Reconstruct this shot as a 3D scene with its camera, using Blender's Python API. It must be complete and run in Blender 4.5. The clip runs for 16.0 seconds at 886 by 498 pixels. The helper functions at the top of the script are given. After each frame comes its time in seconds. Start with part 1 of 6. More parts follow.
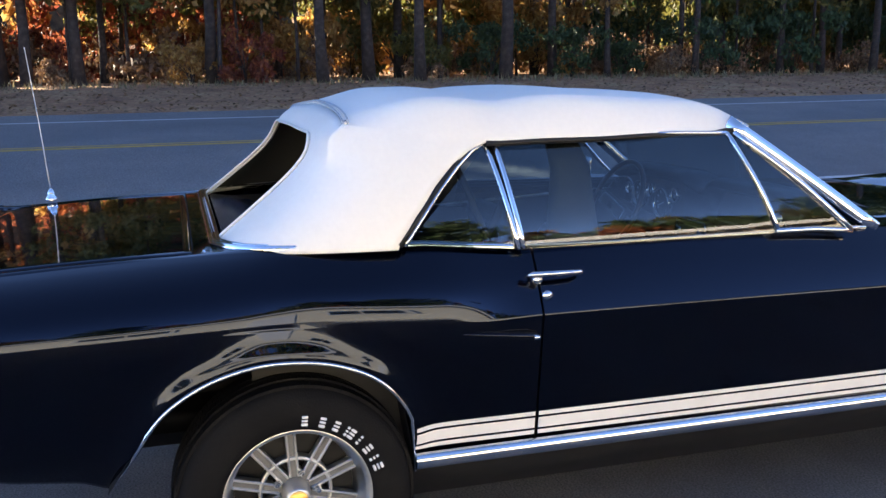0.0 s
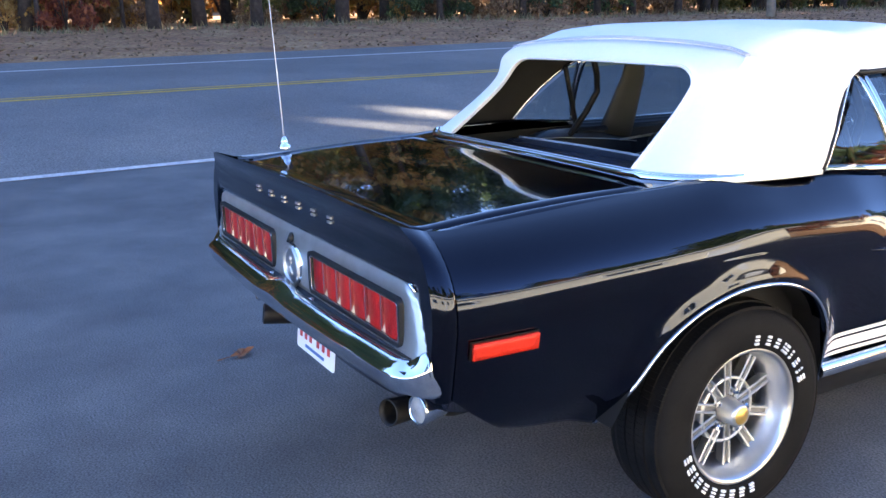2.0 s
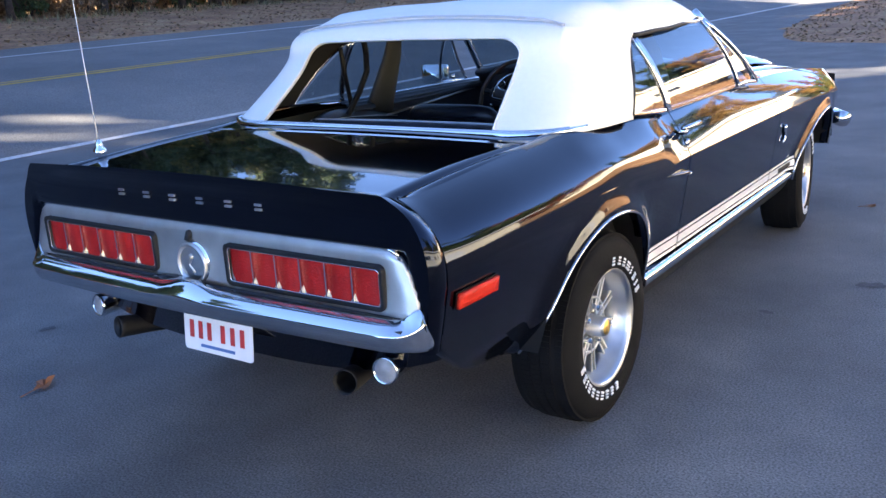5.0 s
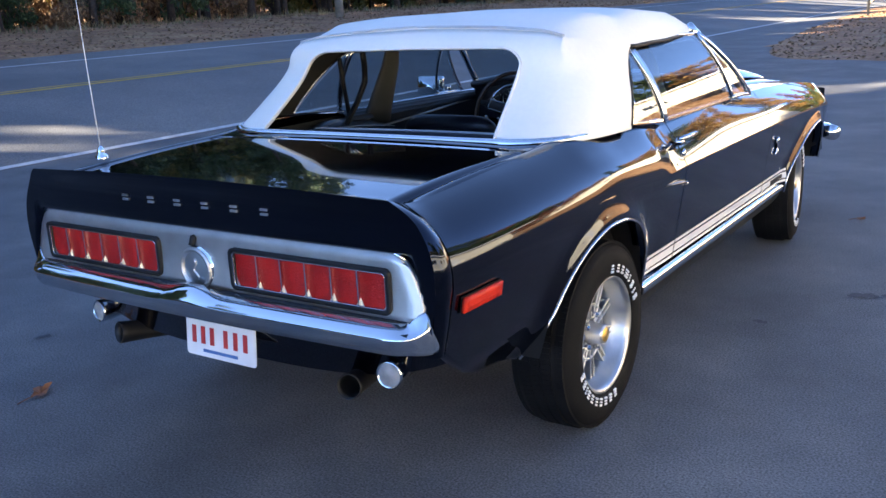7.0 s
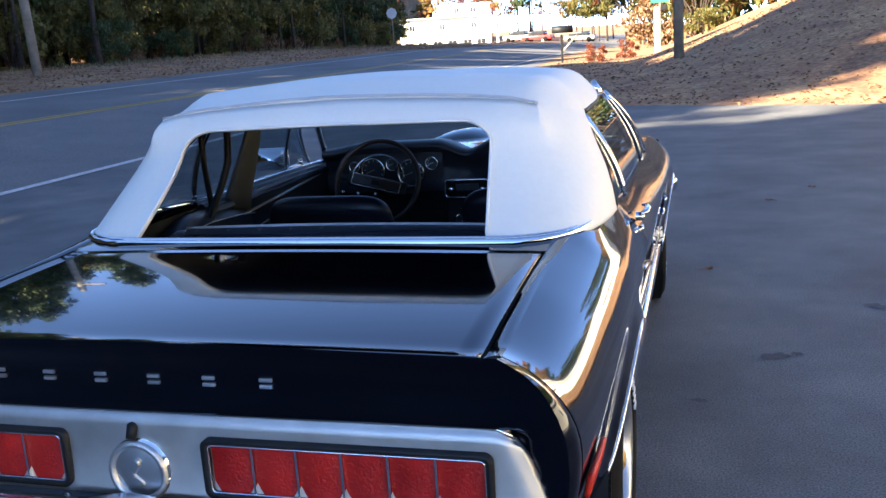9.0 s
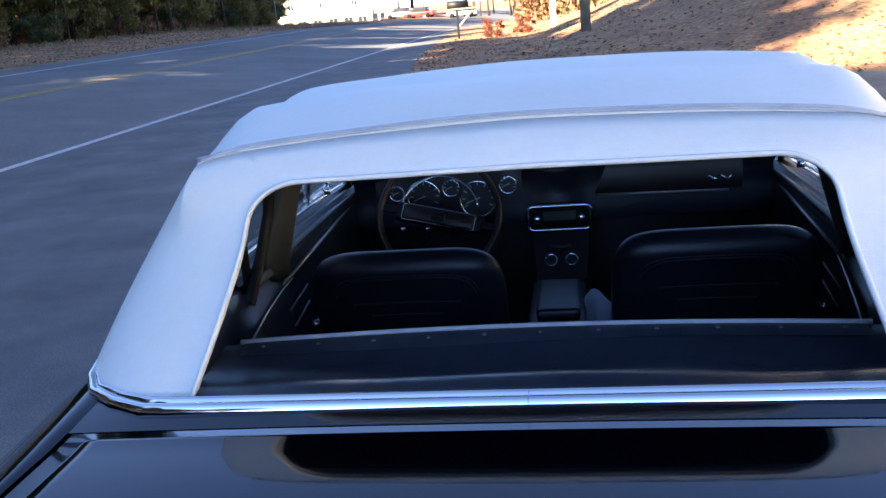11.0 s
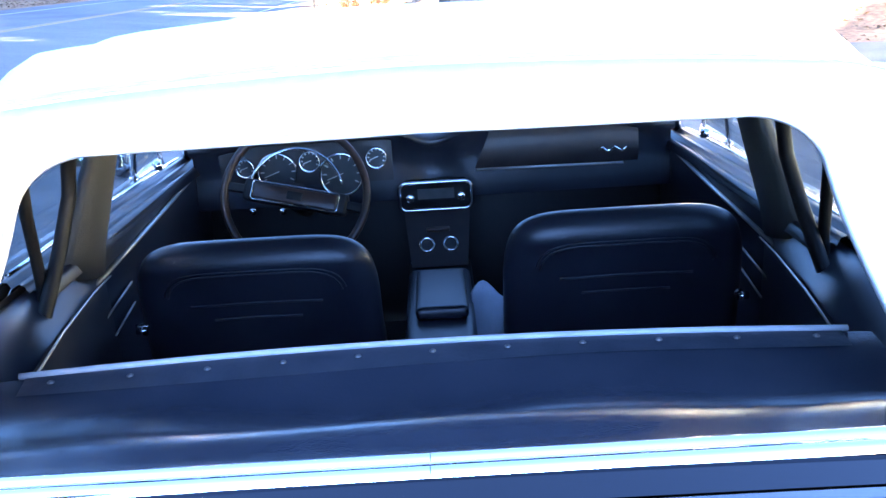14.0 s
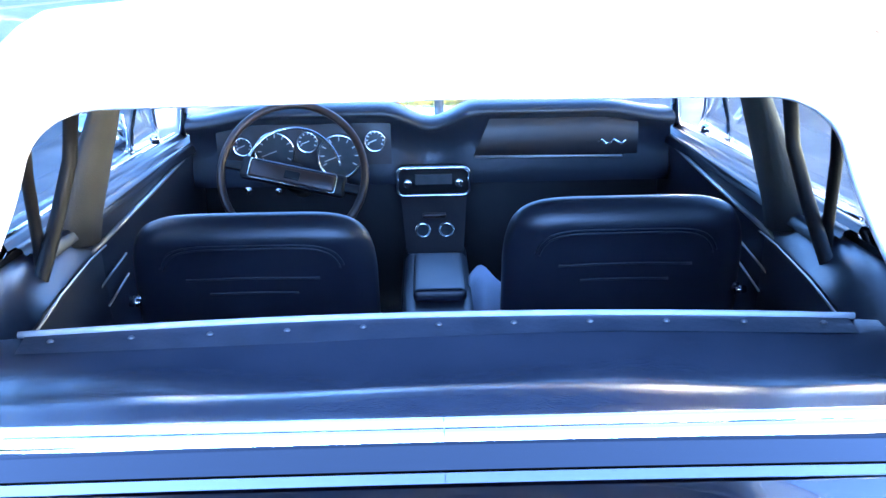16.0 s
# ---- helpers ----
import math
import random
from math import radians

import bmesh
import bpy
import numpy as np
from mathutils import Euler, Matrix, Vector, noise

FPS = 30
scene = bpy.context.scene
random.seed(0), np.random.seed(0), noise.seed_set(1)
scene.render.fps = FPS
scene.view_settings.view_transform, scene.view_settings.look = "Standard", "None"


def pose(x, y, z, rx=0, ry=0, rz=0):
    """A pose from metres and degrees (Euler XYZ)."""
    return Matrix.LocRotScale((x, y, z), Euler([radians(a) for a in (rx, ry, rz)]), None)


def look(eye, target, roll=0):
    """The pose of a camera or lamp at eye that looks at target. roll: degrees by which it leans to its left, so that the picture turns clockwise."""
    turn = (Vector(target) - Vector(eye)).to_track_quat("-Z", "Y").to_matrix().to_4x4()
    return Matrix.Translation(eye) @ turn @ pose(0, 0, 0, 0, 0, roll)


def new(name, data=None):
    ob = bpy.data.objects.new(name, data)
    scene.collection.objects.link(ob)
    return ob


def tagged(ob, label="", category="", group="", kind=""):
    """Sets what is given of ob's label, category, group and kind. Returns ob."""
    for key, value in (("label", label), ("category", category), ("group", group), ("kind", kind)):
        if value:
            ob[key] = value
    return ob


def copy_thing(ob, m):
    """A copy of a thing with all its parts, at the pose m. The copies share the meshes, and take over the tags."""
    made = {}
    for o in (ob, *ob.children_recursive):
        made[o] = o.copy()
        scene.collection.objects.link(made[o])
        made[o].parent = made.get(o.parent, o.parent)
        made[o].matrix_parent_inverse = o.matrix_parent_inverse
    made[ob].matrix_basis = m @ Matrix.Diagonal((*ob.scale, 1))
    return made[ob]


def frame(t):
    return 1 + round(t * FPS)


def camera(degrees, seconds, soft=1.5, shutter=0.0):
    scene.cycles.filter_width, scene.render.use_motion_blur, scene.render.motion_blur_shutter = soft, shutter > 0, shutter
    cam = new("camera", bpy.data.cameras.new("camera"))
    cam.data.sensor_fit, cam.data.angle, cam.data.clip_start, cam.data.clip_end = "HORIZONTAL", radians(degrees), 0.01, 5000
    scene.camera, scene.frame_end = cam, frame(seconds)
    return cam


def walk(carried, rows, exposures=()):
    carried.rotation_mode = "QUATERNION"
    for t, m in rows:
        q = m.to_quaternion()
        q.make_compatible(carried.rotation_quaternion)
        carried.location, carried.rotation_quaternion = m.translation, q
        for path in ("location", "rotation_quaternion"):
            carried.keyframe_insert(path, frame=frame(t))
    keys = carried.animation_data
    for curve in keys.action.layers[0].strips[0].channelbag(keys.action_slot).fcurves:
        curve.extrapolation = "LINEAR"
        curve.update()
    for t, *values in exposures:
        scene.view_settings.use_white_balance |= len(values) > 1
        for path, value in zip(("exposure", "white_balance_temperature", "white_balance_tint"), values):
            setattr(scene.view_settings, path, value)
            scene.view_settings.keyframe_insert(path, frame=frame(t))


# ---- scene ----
cam = camera(51.4, 16.0)
PATH = [
    (0, (3.219, -0.258, 1.466), (1.331, 0.285, 1.09), -0.9),
    (0.5, (3.04, -0.648, 1.498), (1.163, -0.122, 1.054), -1.5),
    (1, (2.916, -1.148, 1.472), (1.059, -0.538, 1.049), -2.6),
    (1.5, (2.714, -1.572, 1.45), (0.896, -0.882, 0.986), -2.1),
    (2, (2.574, -1.934, 1.47), (0.884, -0.987, 0.974), -1.4),
    (2.5, (2.46, -2.248, 1.476), (0.945, -1.063, 0.929), -2.2),
    (3, (2.322, -2.437, 1.475), (0.92, -1.12, 0.928), -3.2),
    (3.5, (2.213, -2.613, 1.466), (1.011, -1.127, 0.878), -4.2),
    (4, (2.159, -2.719, 1.486), (1.033, -1.177, 0.891), -4.7),
    (4.5, (2.127, -2.72, 1.479), (1.045, -1.137, 0.909), -4.0),
    (5, (2.124, -2.723, 1.485), (1.011, -1.155, 0.936), -3.6),
    (5.2, (2.121, -2.724, 1.489), (1.004, -1.151, 0.963), -3.2),
    (7.3, (2.091, -2.779, 1.468), (1.006, -1.181, 0.948), -2.9),
    (7.5, (2.03, -2.774, 1.475), (0.965, -1.166, 0.947), -2.1),
    (8, (1.724, -2.672, 1.496), (0.701, -1.033, 0.98), -3.3),
    (8.5, (1.398, -2.553, 1.498), (0.604, -0.776, 1.039), -3.6),
    (9, (1.081, -2.456, 1.541), (0.534, -0.586, 1.088), -3.9),
    (9.2, (0.97, -2.404, 1.532), (0.439, -0.531, 1.076), -3.8),
    (11.3, (0.049, -1.261, 1.582), (-0.197, 0.645, 1.029), -4.8),
    (11.5, (0.04, -1.183, 1.57), (-0.16, 0.715, 0.973), -4.5),
    (12, (-0.001, -1.115, 1.576), (-0.092, 0.786, 0.959), -4.7),
    (12.5, (-0.004, -1.064, 1.559), (-0.067, 0.832, 0.925), -4.4),
    (13, (0.012, -1.022, 1.533), (-0.003, 0.888, 0.939), -4.1),
    (13.5, (0.021, -1.001, 1.511), (0.017, 0.905, 0.904), -3.8),
    (14, (0.03, -0.988, 1.492), (0.02, 0.923, 0.9), -3.5),
    (14.5, (0.025, -0.982, 1.476), (0.076, 0.927, 0.883), -2.0),
    (15, (0.024, -0.991, 1.482), (0.08, 0.921, 0.898), -1.3),
    (15.5, (0.016, -0.99, 1.478), (0.06, 0.924, 0.9), -1.2),
    (16, (-0.01, -0.988, 1.455), (0.018, 0.921, 0.859), -1.0),
]
EXPOSURES = [(0, 3.05, 7050, 10), (1.0, 3.15, 7050, 10), (1.4, 3.4, 7050, 10), (2.0, 3.9, 7050, 10), (2.6, 3.6, 7050, 10), (5.2, 3.5, 7050, 10), (7.3, 3.25, 7050, 9), (8.5, 3.2, 7350, 9), (9.2, 2.95, 7050, 8), (11.3, 3.22, 7350, 11), (12.2, 3.47, 7250, 12), (13, 4.4, 6650, 16), (14, 5.3, 6350, 10), (14.7, 6.0, 6150, 9), (16, 6.1, 6050, 8)]
walk(cam, [(t, look(eye, target, roll)) for t, eye, target, roll in PATH], EXPOSURES)

# ---------- light ----------
SUN_AZ, SUN_EL = radians(228), radians(24)      # where the sun stands: azimuth from +x, elevation
SUN_DIR = Vector((math.cos(SUN_AZ) * math.cos(SUN_EL), math.sin(SUN_AZ) * math.cos(SUN_EL), math.sin(SUN_EL)))
world = bpy.data.worlds.new("sky")
scene.world = world
world.use_nodes = True
wn = world.node_tree.nodes
sky = wn.new("ShaderNodeTexSky")
sky.sky_type = "NISHITA"
sky.sun_disc = False
sky.altitude = 5000
sky.air_density = 0.45
sky.dust_density = 0.0
sky.ozone_density = 3.0
sky.sun_elevation = SUN_EL
sky.sun_rotation = math.atan2(SUN_DIR.x, SUN_DIR.y)
wn["Background"].inputs[1].default_value = 0.15
world.node_tree.links.new(sky.outputs[0], wn["Background"].inputs[0])
sun = new("sun", bpy.data.lights.new("sun", "SUN"))
sun.data.energy = 5.0
sun.data.angle = radians(0.6)
sun.data.color = (1.0, 0.9, 0.76)
sun.matrix_world = look(SUN_DIR * 60, (0, 0, 0))


# ---------- helpers ----------
def part(name, bm, material, parent=None, label="", smooth=True):
    """One mesh object out of a bmesh, under its thing."""
    me = bpy.data.meshes.new(name)
    bm.to_mesh(me)
    bm.free()
    if material is not None:
        me.materials.append(material)
    if smooth:
        me.shade_smooth()
    ob = new(name, me)
    if parent is not None:
        ob.parent = parent
    if label:
        ob["label"] = label
    return ob


def thing(name, label, category, group="", kind="", at=None):
    ob = new(name)
    ob.empty_display_size = 0.1
    if at is not None:
        ob.matrix_world = at
    return tagged(ob, label, category, group, kind)


def grid(fn, us, vs, bm=None, flip=False):
    """A sheet of quads: fn(u, v) gives each corner."""
    bm = bm or bmesh.new()
    rows = [[bm.verts.new(fn(u, v)) for v in vs] for u in us]
    for a, b in zip(rows, rows[1:]):
        for i in range(len(vs) - 1):
            quad = (a[i], b[i], b[i + 1], a[i + 1])
            try:
                bm.faces.new(quad[::-1] if flip else quad)
            except ValueError:
                pass
    return bm


def span(a, b, n):
    return [a + (b - a) * i / n for i in range(n + 1)]


def lerp(x, table):
    """Piecewise smooth table lookup: [(x, y), ...] in rising x."""
    if x <= table[0][0]:
        return table[0][1]
    for (x0, y0), (x1, y1) in zip(table, table[1:]):
        if x <= x1:
            f = (x - x0) / (x1 - x0)
            return y0 + (y1 - y0) * f
    return table[-1][1]


def curve(x, table):
    """Catmull-Rom table lookup."""
    n = len(table)
    if x <= table[0][0]:
        return table[0][1]
    if x >= table[-1][0]:
        return table[-1][1]
    for i in range(n - 1):
        x0, y0 = table[i]
        x1, y1 = table[i + 1]
        if x <= x1:
            h = x1 - x0
            m0 = (y1 - table[i - 1][1]) / (x1 - table[i - 1][0]) if i > 0 else (y1 - y0) / h
            m1 = (table[i + 2][1] - y0) / (table[i + 2][0] - x0) if i + 2 < n else (y1 - y0) / h
            t = (x - x0) / h
            return ((2 * t ** 3 - 3 * t ** 2 + 1) * y0 + (t ** 3 - 2 * t ** 2 + t) * h * m0
                    + (-2 * t ** 3 + 3 * t ** 2) * y1 + (t ** 3 - t ** 2) * h * m1)


def solid(ob, thick, offset=-1.0):
    m = ob.modifiers.new("solid", "SOLIDIFY")
    m.thickness = thick
    m.offset = offset
    return ob


def box(bm, x0, x1, y0, y1, z0, z1, bevel=0.0, m=None, seg=2):
    made = bmesh.ops.create_cube(bm, size=1.0)["verts"]
    for v in made:
        v.co = Vector(((x0 + x1) / 2 + v.co.x * (x1 - x0), (y0 + y1) / 2 + v.co.y * (y1 - y0), (z0 + z1) / 2 + v.co.z * (z1 - z0)))
    if bevel:
        edges = list({e for v in made for e in v.link_edges})
        out = bmesh.ops.bevel(bm, geom=edges, offset=bevel, segments=seg, affect="EDGES", profile=0.6)
        made = list({v for f in out["faces"] for v in f.verts} | {v for v in made if v.is_valid})
    if m is not None:
        for v in made:
            v.co = m @ v.co
    return bm


def tube(bm, pts, r, sides=8, closed=False, caps=True, flat=1.0, up=None):
    """A round bar along points; r may be a list; flat squashes it along `up`."""
    pts = [Vector(p) for p in pts]
    n = len(pts)
    radii = r if isinstance(r, (list, tuple)) else [r] * n
    rings = []
    ref = None
    for i, p in enumerate(pts):
        a = pts[(i - 1) % n] if closed or i else p
        b = pts[(i + 1) % n] if closed or i < n - 1 else p
        d = (b - a).normalized()
        if ref is None:
            ref = Vector(up) if up else (Vector((0, 0, 1)) if abs(d.z) < 0.9 else Vector((1, 0, 0)))
        base = Vector(up) if up else ref
        s = d.cross(base).normalized()
        u = s.cross(d).normalized()
        ref = u
        rings.append([bm.verts.new(p + radii[i] * (math.cos(k) * s + flat * math.sin(k) * u)) for k in [2 * math.pi * j / sides for j in range(sides)]])
    pairs = list(zip(rings, rings[1:])) + ([(rings[-1], rings[0])] if closed else [])
    for A, B in pairs:
        for j in range(sides):
            bm.faces.new((A[j], A[(j + 1) % sides], B[(j + 1) % sides], B[j]))
    if caps and not closed:
        bm.faces.new(rings[0][::-1])
        bm.faces.new(rings[-1])
    return bm


def lathe(bm, profile, m=None, sides=32, close=False):
    """Turn (r, h) pairs about the local z axis, then lay it by m."""
    m = m or Matrix()
    rings = [[bm.verts.new(m @ Vector((r * math.cos(2 * math.pi * j / sides), r * math.sin(2 * math.pi * j / sides), h))) for j in range(sides)] for r, h in profile]
    for A, B in zip(rings, rings[1:]):
        for j in range(sides):
            bm.faces.new((A[j], A[(j + 1) % sides], B[(j + 1) % sides], B[j]))
    if close:
        bm.faces.new(rings[0][::-1])
        bm.faces.new(rings[-1])
    return bm


def fix(bm):
    bmesh.ops.recalc_face_normals(bm, faces=bm.faces)
    return bm


def facing(bm, ref):
    """Turn a sheet's faces so that, on the whole, they look along ref."""
    fix(bm)
    total = Vector()
    for f in bm.faces:
        total += f.normal * f.calc_area()
    if total.dot(Vector(ref)) < 0:
        bmesh.ops.reverse_faces(bm, faces=bm.faces)
    return bm


# ---------- materials ----------
def mat(name, color, rough=0.5, metal=0.0, **more):
    m = bpy.data.materials.new(name)
    m.use_nodes = True
    b = m.node_tree.nodes["Principled BSDF"]
    b.inputs["Base Color"].default_value = (*color, 1)
    b.inputs["Roughness"].default_value = rough
    b.inputs["Metallic"].default_value = metal
    for key, value in more.items():
        b.inputs[key.replace("_", " ")].default_value = value
    return m


def varied(name, colors, scale=4.0, rough=(0.6, 0.8), metal=0.0, bump=0.0, bump_scale=60.0, detail=6.0, fine=None, random=0.0, **more):
    """Colours mixed by noise at a large and a fine scale, with relief."""
    m = mat(name, colors[0], rough[0], metal, **more)
    t = m.node_tree
    b = t.nodes["Principled BSDF"]
    co = t.nodes.new("ShaderNodeTexCoord")
    n1 = t.nodes.new("ShaderNodeTexNoise")
    n1.inputs["Scale"].default_value = scale
    n1.inputs["Detail"].default_value = detail
    n1.inputs["Roughness"].default_value = 0.62 if detail > 7 else 0.5
    t.links.new(co.outputs["Object"], n1.inputs["Vector"])
    ramp = t.nodes.new("ShaderNodeValToRGB")
    while len(ramp.color_ramp.elements) < len(colors):
        ramp.color_ramp.elements.new(0.5)
    for i, c in enumerate(colors):
        e = ramp.color_ramp.elements[i]
        e.position = 0.3 + 0.4 * i / max(1, len(colors) - 1)
        e.color = (*c, 1)
    out = n1.outputs["Fac"]
    if random:
        info = t.nodes.new("ShaderNodeNewGeometry")
        mix = t.nodes.new("ShaderNodeMath")
        mix.operation = "MULTIPLY_ADD"
        mix.inputs[1].default_value = random
        t.links.new(info.outputs["Random Per Island"], mix.inputs[0])
        sub = t.nodes.new("ShaderNodeMath")
        sub.operation = "SUBTRACT"
        sub.inputs[1].default_value = random / 2
        t.links.new(out, sub.inputs[0])
        t.links.new(sub.outputs[0], mix.inputs[2])
        out = mix.outputs[0]
    t.links.new(out, ramp.inputs["Fac"])
    color = ramp.outputs["Color"]
    if fine:
        n3 = t.nodes.new("ShaderNodeTexNoise")
        n3.inputs["Scale"].default_value = fine[0]
        n3.inputs["Detail"].default_value = 3
        t.links.new(co.outputs["Object"], n3.inputs["Vector"])
        mr = t.nodes.new("ShaderNodeMapRange")
        mr.inputs["From Min"].default_value = 0.3
        mr.inputs["From Max"].default_value = 0.7
        mr.inputs["To Min"].default_value = 1 - fine[1]
        mr.inputs["To Max"].default_value = 1 + fine[1]
        t.links.new(n3.outputs["Fac"], mr.inputs["Value"])
        mul = t.nodes.new("ShaderNodeVectorMath")
        mul.operation = "SCALE"
        t.links.new(color, mul.inputs[0])
        t.links.new(mr.outputs[0], mul.inputs["Scale"])
        color = mul.outputs["Vector"]
    t.links.new(color, b.inputs["Base Color"])
    rr = t.nodes.new("ShaderNodeMapRange")
    rr.inputs["To Min"].default_value = rough[0]
    rr.inputs["To Max"].default_value = rough[1]
    t.links.new(n1.outputs["Fac"], rr.inputs["Value"])
    t.links.new(rr.outputs[0], b.inputs["Roughness"])
    if bump:
        n2 = t.nodes.new("ShaderNodeTexNoise")
        n2.inputs["Scale"].default_value = bump_scale
        n2.inputs["Detail"].default_value = 4
        t.links.new(co.outputs["Object"], n2.inputs["Vector"])
        bp = t.nodes.new("ShaderNodeBump")
        bp.inputs["Strength"].default_value = bump
        bp.inputs["Distance"].default_value = 0.01
        t.links.new(n2.outputs["Fac"], bp.inputs["Height"])
        t.links.new(bp.outputs[0], b.inputs["Normal"])
    return m


PAINT = varied("black_paint", [(0.0003, 0.0004, 0.0012), (0.0005, 0.0007, 0.002)], 3, (0.06, 0.1), Coat_Weight=1.0, Coat_Roughness=0.012, Coat_IOR=1.33, Specular_IOR_Level=0.2, Specular_Tint=(0.12, 0.35, 1.0, 1.0))
CHROME = varied("chrome", [(0.72, 0.74, 0.77), (0.8, 0.81, 0.83)], 9, (0.04, 0.1), 1.0)
STAINLESS = varied("brushed_steel", [(0.5, 0.485, 0.46), (0.62, 0.605, 0.58)], 14, (0.38, 0.5), 1.0)
ALU = varied("cast_aluminium", [(0.52, 0.53, 0.54), (0.64, 0.65, 0.66)], 12, (0.3, 0.42), 1.0, 0.05, 200)
VINYL = varied("white_vinyl", [(0.8, 0.775, 0.71), (0.85, 0.825, 0.76)], 2.2, (0.42, 0.55), 0, 0.12, 420, fine=(60, 0.015))
VINYL_DARK = varied("black_vinyl", [(0.011, 0.013, 0.02), (0.02, 0.023, 0.032)], 6, (0.3, 0.42), 0, 0.1, 500)
SILL_BLACK = varied("black_door_top", [(0.006, 0.007, 0.01), (0.012, 0.013, 0.018)], 6, (0.3, 0.42), 0, 0.06, 400, Specular_IOR_Level=0.22)
PILLAR = varied("olive_padding", [(0.032, 0.031, 0.027), (0.05, 0.048, 0.041)], 5, (0.6, 0.75), 0, 0.15, 260)
COVER = varied("glossy_vinyl", [(0.02, 0.025, 0.038), (0.032, 0.038, 0.054)], 5, (0.2, 0.3), 0, 0.05, 260)
LINING = varied("black_lining", [(0.012, 0.012, 0.013), (0.022, 0.021, 0.021)], 8, (0.75, 0.9), 0, 0.1, 300)
CARPET = varied("black_carpet", [(0.008, 0.008, 0.009), (0.016, 0.016, 0.017)], 40, (0.9, 1.0), 0, 0.4, 500)
RUBBER = varied("tyre_rubber", [(0.004, 0.004, 0.0048), (0.009, 0.0088, 0.009)], 9, (0.65, 0.8), 0, 0.15, 160, Specular_IOR_Level=0.12)
SPOKE_GREY = varied("dull_grey_metal", [(0.16, 0.16, 0.165), (0.24, 0.24, 0.245)], 20, (0.45, 0.6), 0.7)
WHITE = varied("white_letter", [(0.72, 0.73, 0.74), (0.8, 0.8, 0.8)], 30, (0.5, 0.65))
STRIPE = varied("white_tape", [(0.7, 0.7, 0.71), (0.78, 0.78, 0.79)], 7, (0.25, 0.35))
RED_LENS = varied("red_lens", [(0.28, 0.006, 0.006), (0.42, 0.014, 0.01)], 12, (0.3, 0.4), 0, 0.3, 160, Specular_IOR_Level=0.3)
RED_MARK = varied("red_marker", [(0.5, 0.022, 0.012), (0.62, 0.035, 0.016)], 16, (0.35, 0.45), 0, 0.2, 220, Specular_IOR_Level=0.2)
BLACK = varied("satin_black", [(0.005, 0.005, 0.006), (0.012, 0.012, 0.012)], 8, (0.45, 0.6), Specular_IOR_Level=0.3)
WOOD = varied("walnut_trim", [(0.03, 0.016, 0.012), (0.055, 0.03, 0.021)], 22, (0.25, 0.4), 0, 0.05, 150)
DASH_WOOD = varied("dark_walnut_panel", [(0.012, 0.009, 0.01), (0.024, 0.016, 0.015)], 16, (0.4, 0.5))
FILLER = varied("dull_grey_paint", [(0.035, 0.04, 0.05), (0.055, 0.06, 0.07)], 12, (0.4, 0.55))
GOLD = varied("gold_badge", [(0.6, 0.38, 0.1), (0.7, 0.46, 0.15)], 20, (0.3, 0.4), 0.8)
PLATE_WHITE = varied("plate_white", [(0.74, 0.75, 0.76), (0.8, 0.81, 0.82)], 10, (0.3, 0.4))
PLATE_RED = varied("plate_red", [(0.5, 0.03, 0.03), (0.55, 0.05, 0.05)], 10, (0.35, 0.45))
PLATE_BLUE = varied("plate_blue", [(0.05, 0.14, 0.35), (0.07, 0.17, 0.4)], 10, (0.35, 0.45))
PALE_BLUE = varied("pale_cloth", [(0.3, 0.36, 0.46), (0.38, 0.44, 0.54)], 9, (0.7, 0.85), 0, 0.2, 200)
DIAL = varied("dial_face", [(0.03, 0.033, 0.036), (0.05, 0.053, 0.056)], 30, (0.3, 0.4))


def glass(name, tint=(0.9, 0.96, 0.97), mixing=0.12):
    """A thin pane: mostly clear, with a mirror gloss that grows towards grazing angles."""
    m = bpy.data.materials.new(name)
    m.use_nodes = True
    t = m.node_tree
    t.nodes.clear()
    out = t.nodes.new("ShaderNodeOutputMaterial")
    mix = t.nodes.new("ShaderNodeMixShader")
    clear = t.nodes.new("ShaderNodeBsdfTransparent")
    clear.inputs[0].default_value = (*tint, 1)
    gloss = t.nodes.new("ShaderNodeBsdfGlossy")
    gloss.inputs["Roughness"].default_value = 0.01
    lw = t.nodes.new("ShaderNodeLayerWeight")
    fr = t.nodes.new("ShaderNodeMath")
    fr.operation = "POWER"
    fr.inputs[1].default_value = 4.5
    t.links.new(lw.outputs["Facing"], fr.inputs[0])
    add = t.nodes.new("ShaderNodeMath")
    add.operation = "MULTIPLY_ADD"
    add.inputs[1].default_value = 0.9
    add.inputs[2].default_value = mixing
    add.use_clamp = True
    t.links.new(fr.outputs[0], add.inputs[0])
    t.links.new(add.outputs[0], mix.inputs[0])
    t.links.new(clear.outputs[0], mix.inputs[1])
    t.links.new(gloss.outputs[0], mix.inputs[2])
    t.links.new(mix.outputs[0], out.inputs[0])
    return m


